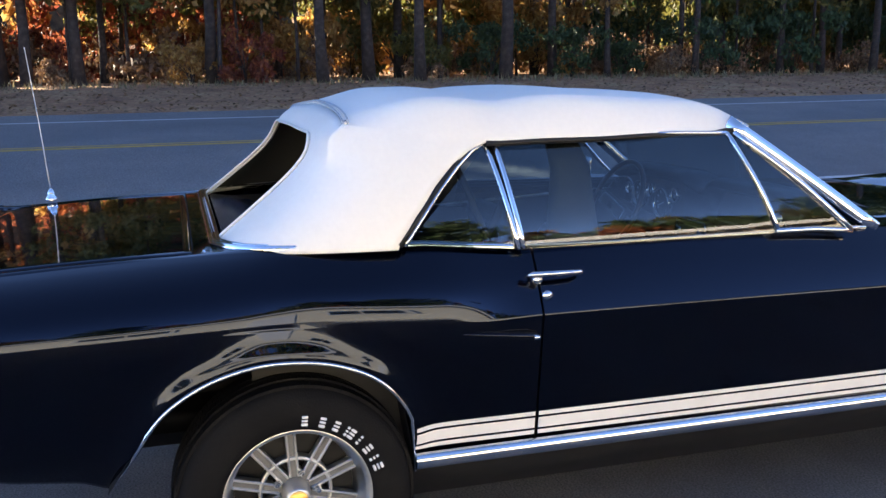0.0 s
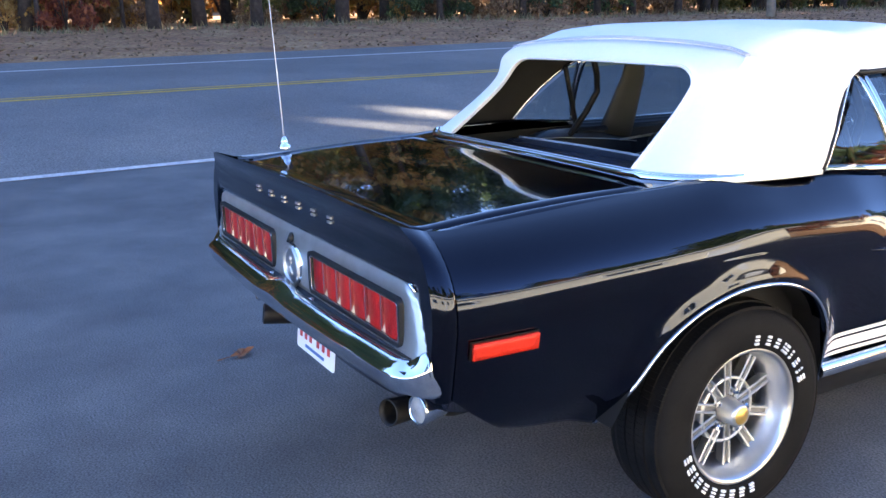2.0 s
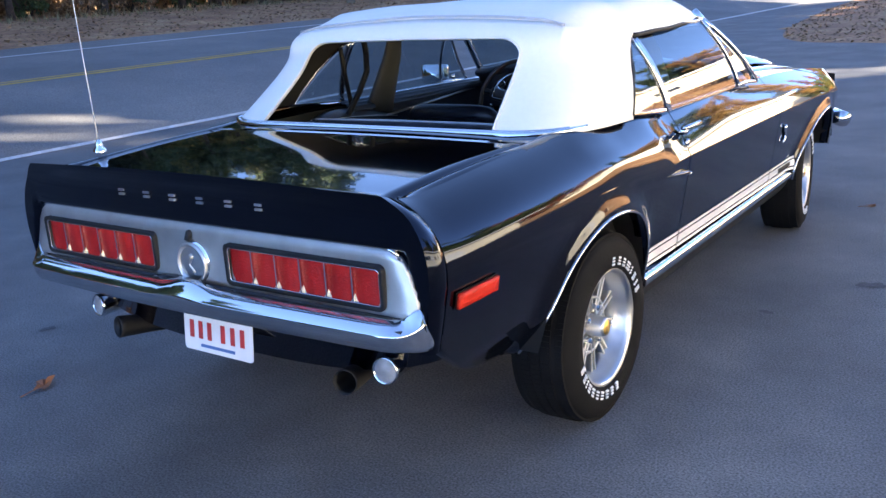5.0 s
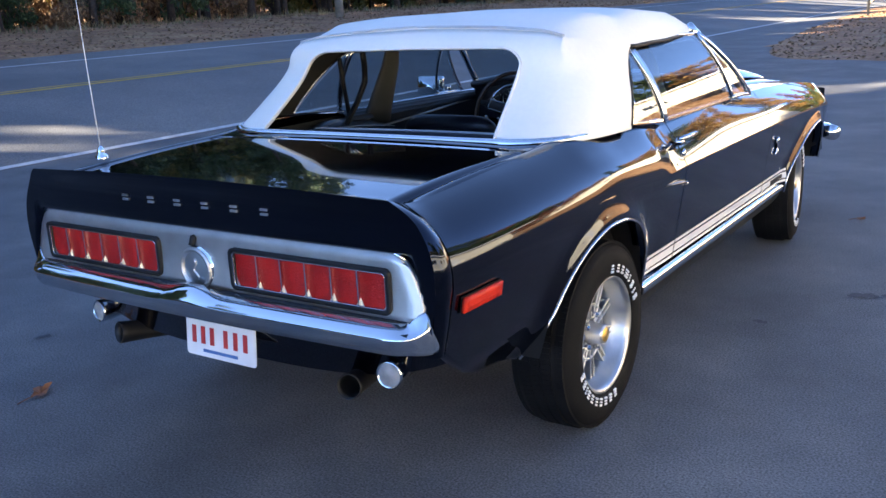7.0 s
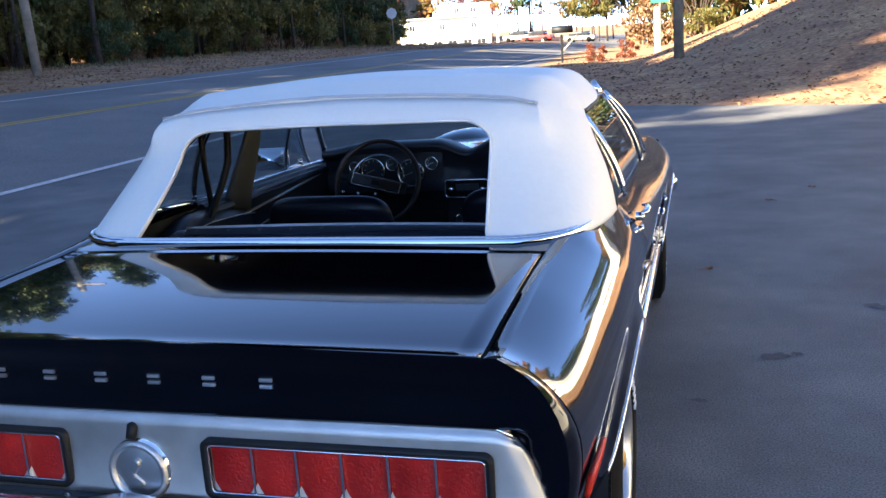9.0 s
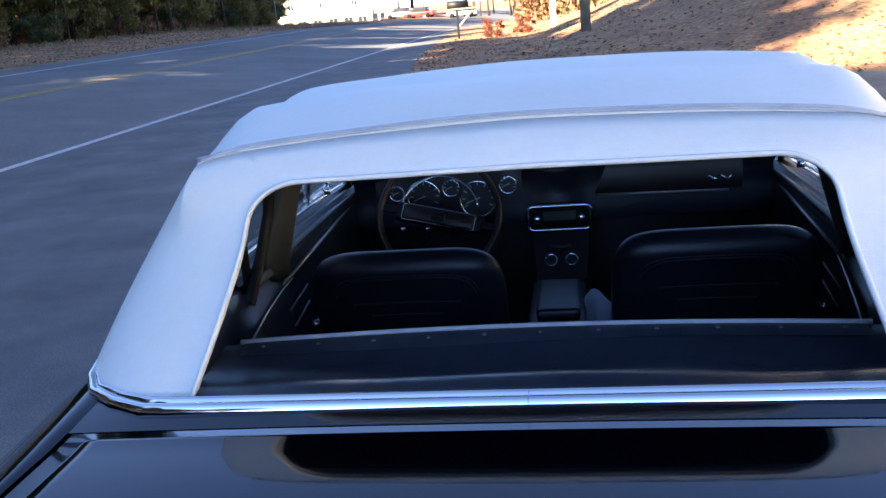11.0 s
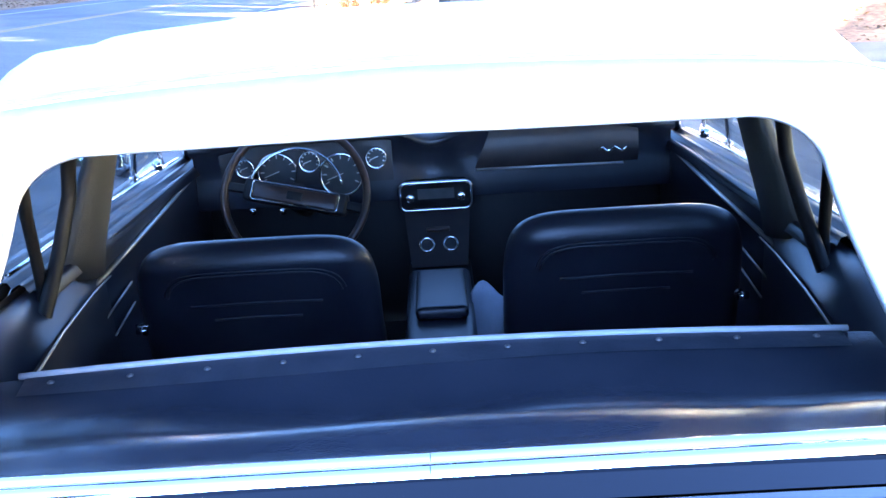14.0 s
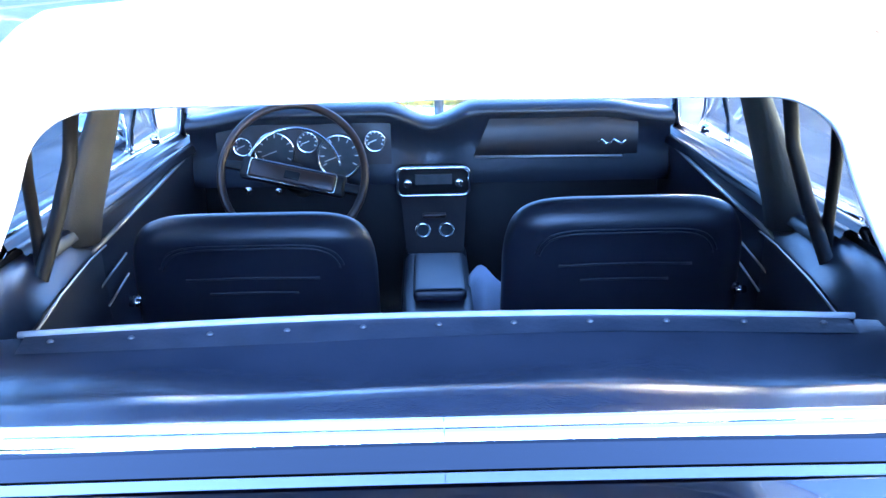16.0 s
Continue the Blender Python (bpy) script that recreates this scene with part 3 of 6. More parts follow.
# ---------- buildings ----------
def window_unit(parent, x, y, z, w, h, face, name="window"):
    """A framed pane on a wall that faces -y (face 'y') or -x (face 'x')."""
    def put(bm, a0, a1, d0, d1, z0, z1):
        return box(bm, a0, a1, d0, d1, z0, z1) if face == "y" else box(bm, d0, d1, a0, a1, z0, z1)
    bm = bmesh.new()
    a, d = (x, y) if face == "y" else (y, x)
    put(bm, a - w / 2 - 0.08, a + w / 2 + 0.08, d - 0.06, d - 0.002, z - 0.08, z)
    put(bm, a - w / 2 - 0.08, a + w / 2 + 0.08, d - 0.06, d - 0.002, z + h, z + h + 0.08)
    put(bm, a - w / 2 - 0.08, a - w / 2, d - 0.06, d - 0.002, z, z + h)
    put(bm, a + w / 2, a + w / 2 + 0.08, d - 0.06, d - 0.002, z, z + h)
    put(bm, a - 0.025, a + 0.025, d - 0.05, d - 0.002, z, z + h)
    ob = part(name, bm, WHITE_WALL, parent, smooth=False)
    bm = bmesh.new()
    put(bm, a - w / 2, a + w / 2, d - 0.03, d - 0.004, z, z + h)
    part("pane", bm, DARK_PANE, ob, smooth=False)
    return ob


# long cream building behind the yard, seen in the car's paint and glass
def long_house(label, m, length, count, wide=1.3, sill=1.3):
    """Low house, its front on local x = 0 facing -x, running along y."""
    house = thing("cream_building", label, "building", at=m)
    bm = bmesh.new()
    box(bm, 0, 7, 0, length, -1.6, 3.1)
    part("wall", bm, CREAM, house, smooth=False)
    bm = bmesh.new()
    prof = [(-0.3, 3.0), (-0.3, 3.14), (3.5, 3.7), (7.3, 3.14), (7.3, 3.0)]
    rows = [[bm.verts.new((x, yy, z)) for x, z in prof] for yy in (-1, length + 1)]
    for i in range(5):
        bm.faces.new((rows[0][i], rows[0][(i + 1) % 5], rows[1][(i + 1) % 5], rows[1][i]))
    bm.faces.new(rows[0])
    bm.faces.new(rows[1][::-1])
    part("roof", fix(bm), SHINGLE, house, smooth=False)
    bm = bmesh.new()
    box(bm, -0.36, -0.303, -1, length + 1, 2.9, 3.16, 0.01)
    part("fascia", bm, WHITE_WALL, house, "white painted fascia board", smooth=False)
    for i in range(count):
        y = 2.5 + i * (length - 4) / count
        window_unit(house, 0, y, sill, wide, 0.62 * wide, "x")
        if i % 2:
            bm = bmesh.new()
            box(bm, -0.05, -0.002, y + 1.9, y + 2.8, 0.05, 2.05)
            part("door", bm, WHITE_WALL, house, smooth=False)
    return house


long_house("long low cream building with a brown roof", pose(11.2, -26, 0), 39, 8)
long_house("long low cream building set back on the rise", pose(22.0, 25.8, 2.6, 0, 0, 69.5), 16, 3, 0.9, 1.1)
bm = bmesh.new()
box(bm, 9.2, 11.2, -26, 13, -0.05, 0.06, 0.01)
tagged(part("walkway", bm, CONCRETE, smooth=False), "pale concrete walkway before the cream building", "walkway", kind="structure")

# white two-storey store far down the road
store = thing("white_store", "sunlit white two-storey store with a flat canopy", "building", at=pose(-33.7, 131, -1.0, 0, 0, 14))
bm = bmesh.new()
box(bm, -8.2, 5.0, 0, 9, -0.5, 4.9)
part("wall", bm, WHITE_WALL, store, smooth=False)
bm = bmesh.new()
box(bm, -2.6, 5.0, 0.5, 9, 4.9, 6.7)
part("upper_wall", bm, WHITE_WALL, store, smooth=False)
bm = bmesh.new()
box(bm, -8.5, 5.3, -0.5, 9.4, 4.86, 5.0)
part("roof", bm, WHITE_WALL, store, smooth=False)
bm = bmesh.new()
box(bm, 4.9, 13.2, -3.0, 3.0, 3.6, 4.4, 0.05)
part("canopy", bm, WHITE_WALL, store, smooth=False)
for x in (6, 12.5):
    bm = bmesh.new()
    box(bm, x - 0.15, x + 0.15, -0.15, 0.15, -0.4, 3.6)
    part("canopy_post", bm, WHITE_WALL, store, smooth=False)
for x in (-7, -5, -2.8, -0.6, 1.6, 3.6):
    window_unit(store, x, 0, 0.4, 1.2, 1.2, "y")
for x in (-6.4, -2.0, 2.6):
    window_unit(store, x, 0, 3.2, 0.7, 0.8, "y")
for x in (0.2, 2.6):
    window_unit(store, x, 0.5, 5.4, 0.7, 0.7, "y")


def parked_car(name, label, m, paint):
    car = thing(name, label, "car", "cars at the store", at=m)
    bm = bmesh.new()
    box(bm, -0.85, 0.85, -2.1, 2.1, 0.3, 0.85, 0.14, seg=3)
    part("body", bm, paint, car)
    bm = bmesh.new()
    box(bm, -0.72, 0.72, -1.1, 1.3, 0.8, 1.4, 0.2, seg=3)
    part("cabin", bm, DARK_PANE, car)
    for x in (-0.8, 0.8):
        for y in (-1.3, 1.3):
            bm = bmesh.new()
            lathe(bm, [(0.02, -0.1), (0.3, -0.1), (0.33, -0.05), (0.33, 0.05), (0.3, 0.1), (0.02, 0.1)], Matrix.Translation((x, y, 0.33)) @ pose(0, 0, 0, 0, 90, 0), 20)
            part("wheel", fix(bm), RUBBER, car)
    return car


CARPAINT = [varied("white_car", [(0.6, 0.6, 0.62), (0.7, 0.7, 0.72)], 3, (0.2, 0.3)), varied("red_car", [(0.35, 0.03, 0.03), (0.42, 0.05, 0.05)], 3, (0.2, 0.3)), varied("grey_car", [(0.18, 0.19, 0.2), (0.25, 0.26, 0.27)], 3, (0.2, 0.3))]
for i, (x, y) in enumerate([(-23.5, 126), (-20.5, 124), (-14.5, 122)]):
    parked_car("parked_car", ["small white car parked by the store", "small red car parked by the store", "small grey car parked by the store"][i], pose(x, y, gz(x, y), 0, 0, 80), CARPAINT[i])

# autumn trees round the store and on the bank
rnd_far = random.Random(9)
for i in range(26):
    x, y = -60 + i * 2.9 + rnd_far.uniform(-1, 1), 146 + rnd_far.uniform(-4, 10)
    wood(rnd_far.choice([2, 3, 3, 3, 4, 1]), TREES, x, y, rnd_far.uniform(0.9, 1.3))
for i in range(16):
    x, y = -2.5 + i * 1.9 + rnd_far.uniform(-1, 1), 72 + rnd_far.uniform(-8, 16)
    wood(rnd_far.choice([2, 2, 3, 4, 1]), TREES, x, y, rnd_far.uniform(0.7, 1.0))
for i in range(18):
    wood(rnd_far.choice([1, 2, 3, 3, 4]), TREES, -24 + i * 1.7 + rnd_far.uniform(-1, 1), 138 + rnd_far.uniform(-3, 5), rnd_far.uniform(0.9, 1.2))
for i in range(15):
    wood(rnd_far.choice([2, 3, 3, 4, 1]), TREES, 26 + rnd_far.uniform(-3, 6), -34 + i * 3.0, rnd_far.uniform(0.5, 0.7))
for i in range(34):
    wood(rnd_far.choice([1, 1, 0, 2, 3, 4]), TREES, 22 + rnd_far.uniform(-1.5, 2), -38 + i * 1.9, rnd_far.uniform(0.5, 0.66))
    wood(rnd_far.choice([0, 2, 3, 3, 4]), BUSHES, 21 + rnd_far.uniform(-1, 1), -38 + i * 1.9, rnd_far.uniform(1.9, 2.7))
for i in range(12):
    wood(rnd_far.choice([2, 3, 4, 1, 1]), TREES, 33 + i * 1.2 + rnd_far.uniform(-1, 1), 12 + i * 3.2 + rnd_far.uniform(-2, 2), rnd_far.uniform(0.5, 0.72))
for i in range(22):
    wood(rnd_far.choice([2, 3, 3, 3, 4, 4, 1]), TREES, 7 + i * 1.5 + rnd_far.uniform(-1, 1), 47 + rnd_far.uniform(-3, 6) - 0.35 * i, rnd_far.uniform(0.55, 0.8))
for i in range(15):
    wood(rnd_far.choice([2, 2, 3, 4]), BUSHES, -1.5 + i * 2.2 + rnd_far.uniform(-0.7, 0.7), 66 + rnd_far.uniform(-3, 6), rnd_far.uniform(2.0, 3.0))
for x, y, k, s in ((-3.4, 37.6, 0, 0.3), (-2.2, 39.2, 0, 0.32), (1.0, 44, 2, 0.5), (4.5, 47, 1, 0.6), (9, 46, 2, 0.6)):
    wood(k, BUSHES, x, y, s)


def utility_pole(label, x, y, r, h, lean):
    pole = thing("utility_pole", label, "utility pole", "poles along the road", at=pose(x, y, gz(x, y), 0, lean, 0))
    bm = bmesh.new()
    tube(bm, [(0, 0, -0.3), (0, 0, h * 0.5), (0, 0, h)], [r, r * 0.92, r * 0.8], 12)
    part("shaft", bm, WEATHERED, pole)
    bm = bmesh.new()
    box(bm, -1.1, 1.1, -0.06, 0.06, h - 0.8, h - 0.68)
    part("crossarm", bm, WEATHERED, pole, smooth=False)
    for k in (-0.95, -0.4, 0.4, 0.95):
        bm = bmesh.new()
        lathe(bm, [(0.01, 0), (0.05, 0), (0.06, 0.05), (0.03, 0.08), (0.05, 0.12), (0.01, 0.15)], Matrix.Translation((k, 0, h - 0.68)), 10)
        part("insulator", bm, BLACK, pole)
    return pole


utility_pole("grey weathered utility pole at the wood's edge", -20.6, 24.4, 0.16, 9.5, -2)
utility_pole("grey weathered utility pole on the grassy bank", 0.35, 26.5, 0.15, 9.5, 0)

# roadside mailbox
mb = thing("mailbox", "dark mailbox on a post with a slanted brace", "mailbox", at=pose(-4.9, 38.6, gz(-4.9, 38.6), 0, 0, 8))
bm = bmesh.new()
box(bm, -0.05, 0.05, -0.05, 0.05, -0.2, 1.2, 0.008)
part("post", bm, BLACK, mb, smooth=False)
bm = bmesh.new()
rows = [[bm.verts.new((xx, 0.16 * math.cos(a), 1.42 + (0.16 * math.sin(a) if math.sin(a) > 0 else 0.16 * max(-1, 2 * math.sin(a))))) for a in [2 * math.pi * j / 16 for j in range(16)]] for xx in (-0.42, 0.5)]
for j in range(16):
    bm.faces.new((rows[0][j], rows[0][(j + 1) % 16], rows[1][(j + 1) % 16], rows[1][j]))
bm.faces.new(rows[0]); bm.faces.new(rows[1])
part("box", fix(bm), BLACK, mb)
bm = bmesh.new()
tube(bm, [(0.0, 0, 0.45), (0.75, 0, 1.22)], 0.05, 6)
part("brace", bm, WEATHERED, mb)
bm = bmesh.new()
box(bm, -0.3, 0.85, -0.12, 0.12, 1.2, 1.26, 0.01)
part("shelf", bm, WEATHERED, mb, smooth=False)


def sign(name, label, category, m, w, h, material, post, zc, octagon=False):
    s = thing(name, label, category, at=m)
    bm = bmesh.new()
    tube(bm, [(0, 0.04, -0.2), (0, 0.04, zc + h / 2)], post, 8)
    part("post", bm, WEATHERED, s)
    bm = bmesh.new()
    if octagon:
        lathe(bm, [(0.01, 0), (w / 2, 0), (w / 2, 0.02), (0.01, 0.02)], Matrix.Translation((0, 0, zc)) @ pose(0, 0, 0, 90, 0, 0), 8)
        part("plate", fix(bm), material, s, smooth=False)
    else:
        box(bm, -w / 2, w / 2, -0.03, 0.0, zc - h / 2, zc + h / 2, 0.01)
        part("plate", bm, material, s, smooth=False)
    return s


SIGN_GREEN = varied("sign_green", [(0.02, 0.2, 0.12), (0.03, 0.25, 0.15)], 4, (0.4, 0.5))
SIGN_BACK = varied("sign_back", [(0.45, 0.46, 0.47), (0.55, 0.56, 0.57)], 4, (0.4, 0.5))
sign("road_sign", "bare metal back of an octagonal stop sign", "road sign", pose(-20.4, 62, gz(-20.4, 62), 0, 0, 5), 0.78, 0.78, SIGN_BACK, 0.035, 2.4, True)
gs = sign("road_sign", "green direction sign on a tall post", "road sign", pose(-1.3, 52, gz(-1.3, 52), 0, 0, 6), 1.0, 1.6, SIGN_GREEN, 0.06, 3.2)
for k in range(4):
    bm = bmesh.new()
    box(bm, -0.38, 0.3 - 0.08 * (k % 2), -0.038, -0.031, 3.68 - k * 0.3, 3.8 - k * 0.3)
    part("line_of_writing", bm, WHITE, gs, smooth=False)
wp = thing("white_post", "white square post with a dark lantern on the bank", "post", at=pose(-0.9, 40, gz(-0.9, 40), 0, 0, 0))
bm = bmesh.new()
box(bm, -0.12, 0.12, -0.12, 0.12, -0.2, 1.9, 0.02)
part("shaft", bm, WHITE_WALL, wp, smooth=False)
bm = bmesh.new()
box(bm, 0.14, 0.42, -0.1, 0.1, 1.75, 2.0, 0.03)
part("lantern", bm, BLACK, wp, smooth=False)


# ---------- the convertible ----------
# Its own axes: y ahead from the rear axle, x to its right, z up from the asphalt.
car = thing("convertible_car", "glossy blue-black vintage convertible with raised white top, parked on asphalt", "car")

ZS = [(-1.06, 1.008), (-1.03, 1.002), (-0.99, 0.99), (-0.945, 0.979), (-0.88, 0.973), (-0.75, 0.975), (-0.5, 0.987), (-0.15, 1.001), (0.1, 1.006), (0.376, 1.003), (0.634, 0.978), (1.2, 0.968), (1.84, 0.956), (2.4, 0.935), (3.0, 0.89), (3.45, 0.84), (3.58, 0.81)]
XSH = [(-1.06, 0.745), (-0.95, 0.733), (-0.5, 0.727), (-0.3, 0.732), (-0.16, 0.745), (-0.05, 0.765), (0.08, 0.781), (0.3, 0.785), (0.634, 0.803), (1.2, 0.815), (1.84, 0.8), (2.4, 0.79), (3.0, 0.785), (3.45, 0.765), (3.58, 0.74)]
ZM = [(-1.06, 0.8), (-0.5, 0.815), (0, 0.82), (0.5, 0.79), (0.7, 0.795), (1.86, 0.785), (2.6, 0.77), (3.2, 0.735), (3.58, 0.7)]
XM = [(-1.06, 0.85), (-0.94, 0.872), (-0.5, 0.89), (0, 0.898), (0.45, 0.892), (0.7, 0.895), (1.5, 0.9), (2.6, 0.9), (3.2, 0.885), (3.45, 0.85), (3.58, 0.8)]
ARCH_R = [(-0.485, 0.4), (-0.449, 0.452), (-0.41, 0.514), (-0.372, 0.576), (-0.326, 0.63), (-0.253, 0.681), (-0.179, 0.713), (-0.091, 0.733), (-0.001, 0.734), (0.09, 0.72), (0.184, 0.683), (0.247, 0.636), (0.296, 0.574), (0.321, 0.52), (0.33, 0.45), (0.332, 0.36)]
ARCH_F = [(2.36, 0.36), (2.375, 0.43), (2.4, 0.465), (2.47, 0.515), (2.55, 0.56), (2.64, 0.612), (2.76, 0.652), (2.88, 0.672), (2.98, 0.672), (3.06, 0.64), (3.12, 0.57), (3.15, 0.5), (3.17, 0.42)]
SILL = 0.365


def arch_z(y, arch):
    return curve(y, arch) if arch[0][0] <= y <= arch[-1][0] else None


def bottom(y):
    for arch in (ARCH_R, ARCH_F):
        z = arch_z(y, arch)
        if z is not None:
            return z
    if y < ARCH_R[0][0]:
        return lerp(y, [(-1.06, 0.64), (-0.956, 0.6), (-0.895, 0.546), (-0.8, 0.472), (-0.72, 0.446), (-0.56, 0.42), (-0.485, 0.4)])
    if y > ARCH_F[-1][0]:
        return lerp(y, [(ARCH_F[-1][0], 0.42), (3.58, 0.45)])
    return SILL


def arch_gap(y, z, arch):
    return min((math.hypot(y - a, z - b) for a, b in arch_fine[id(arch)]), default=9)


arch_fine = {id(a): [(y, curve(y, a)) for y in span(a[0][0], a[-1][0], 240)] for a in (ARCH_R, ARCH_F)}


def side_x(y, z):
    """Half-width of the body's side at a height."""
    zs, xs, zm, xm = curve(y, ZS), curve(y, XSH), curve(y, ZM), curve(y, XM)
    table = [(-zs, xs - 0.012), (-(zs - 0.012), xs + 0.006), (-(zs - 0.05), xs + 0.35 * (xm - xs)), (-(zm + 0.085), xm - 0.0175), (-(zm + 0.04), xm - 0.0045), (-zm, xm), (-(zm - 0.04), xm - 0.0012), (-(zm - 0.09), xm - 0.01), (-0.6, xm - 0.031), (-0.42, xm - 0.062), (-0.3, xm - 0.09)]
    x = curve(-z, table)
    c = smooth01((y - 0.42) / 0.26)
    if c:
        # door and front fender: a crisp crease at the waist, the side tucking in below it
        d = z - zm
        big = zs - zm
        bent = xm - 0.42 * d - (xm - xs + 0.012 - 0.42 * big) * (d / big) ** 2 if d > 0 else xm + 0.16 * d
        x += c * (bent - x)
    w = smooth01((0.2 - y) / 0.35)
    if w:
        # rear quarter: one full roll from the lid's edge down to the waist
        t0 = radians(27)
        k = max(0.0, min(1.0, (zs - z) / (zs - zm)))
        rolled = xs + (xm - xs) * (math.sqrt(max(0.0, 1 - (math.cos(t0) * (1 - k)) ** 2)) - math.sin(t0)) / (1 - math.sin(t0)) if k < 1 else x
        x += w * (rolled - x)
        # behind the wheel the side tucks under towards its lower edge
        x += smooth01((-0.12 - y) / 0.2) * (curve(-z, [(-0.72, 0.0), (-0.62, -0.002), (-0.53, -0.008), (-0.48, -0.022), (-0.44, -0.042), (-0.4, -0.062), (-0.36, -0.085)]) if z < 0.72 else 0.0)
    if z < 0.82:
        for arch in (ARCH_R, ARCH_F):
            if arch[0][0] - 0.2 < y < arch[-1][0] + 0.2:
                d = arch_gap(y, z, arch)
                x += 0.026 * math.exp(-(d / 0.045) ** 2)
    return x


VC = 0.36       # row that runs along the crease
VS = [0, 0.015, 0.03, 0.06, 0.1, 0.15, 0.2, 0.25, 0.3, 0.33, 0.35, VC, 0.37, 0.39, 0.42, 0.48, 0.55, 0.62, 0.7, 0.76, 0.82, 0.87, 0.91, 0.94, 0.965, 0.985, 1.0]


def side_panel(name, y0, y1, side, label="", extra=()):
    ys = sorted(set([round(y, 4) for y in span(y0, y1, max(4, int((y1 - y0) / 0.022)))] + [y for y in extra if y0 < y < y1]))

    def at(y, v):
        zs = curve(y, ZS)
        zm = curve(y, ZM)
        z = zs + (zm - zs) * v / VC if v <= VC else zm + (bottom(y) - zm) * (v - VC) / (1 - VC)
        return Vector((side * side_x(y, z), y, z))
    bm = grid(at, ys, VS)
    # fold the lower edge inwards, so that the panel shows its thickness
    bm.verts.ensure_lookup_table()
    n = len(VS)
    low = [bm.verts[i * n + n - 1] for i in range(len(ys))]
    inner = [bm.verts.new(v.co + Vector((-side * 0.05, 0, 0.004))) for v in low]
    for i in range(len(ys) - 1):
        bm.faces.new((low[i], low[i + 1], inner[i + 1], inner[i]))
    fix(bm)
    return part(name, bm, PAINT, car, label)


def top_strip(name, y0, y1, side, x_in, z_in):
    """The upper face between a lid's edge and the shoulder."""
    def at(y, v):
        zs, xs = curve(y, ZS), curve(y, XSH) - 0.012 * (1 - smooth01((0.2 - y) / 0.35))
        x = x_in(y) + (xs - x_in(y)) * v
        return Vector((side * x, y, z_in(y) + (zs - z_in(y)) * (v ** 1.5) + 0.004 * math.sin(math.pi * v)))
    return grid(at, span(y0, y1, 30), span(0, 1, 6))


def deck(x, y):
    d = max(0.0, -0.29 - y)
    return 0.994 - 0.07 * d * d + 0.006 * (1 - (x / 0.68) ** 2) + 0.045 * max(0.0, (-0.89 - y) / 0.15) ** 1.6 + 0.008 * max(0.0, (y + 0.29) / 0.13) ** 1.4


def trim_y(x):
    """Line of the bright moulding behind the soft top."""
    return -0.16 + 0.05 * smooth01((abs(x) - 0.58) / 0.14)


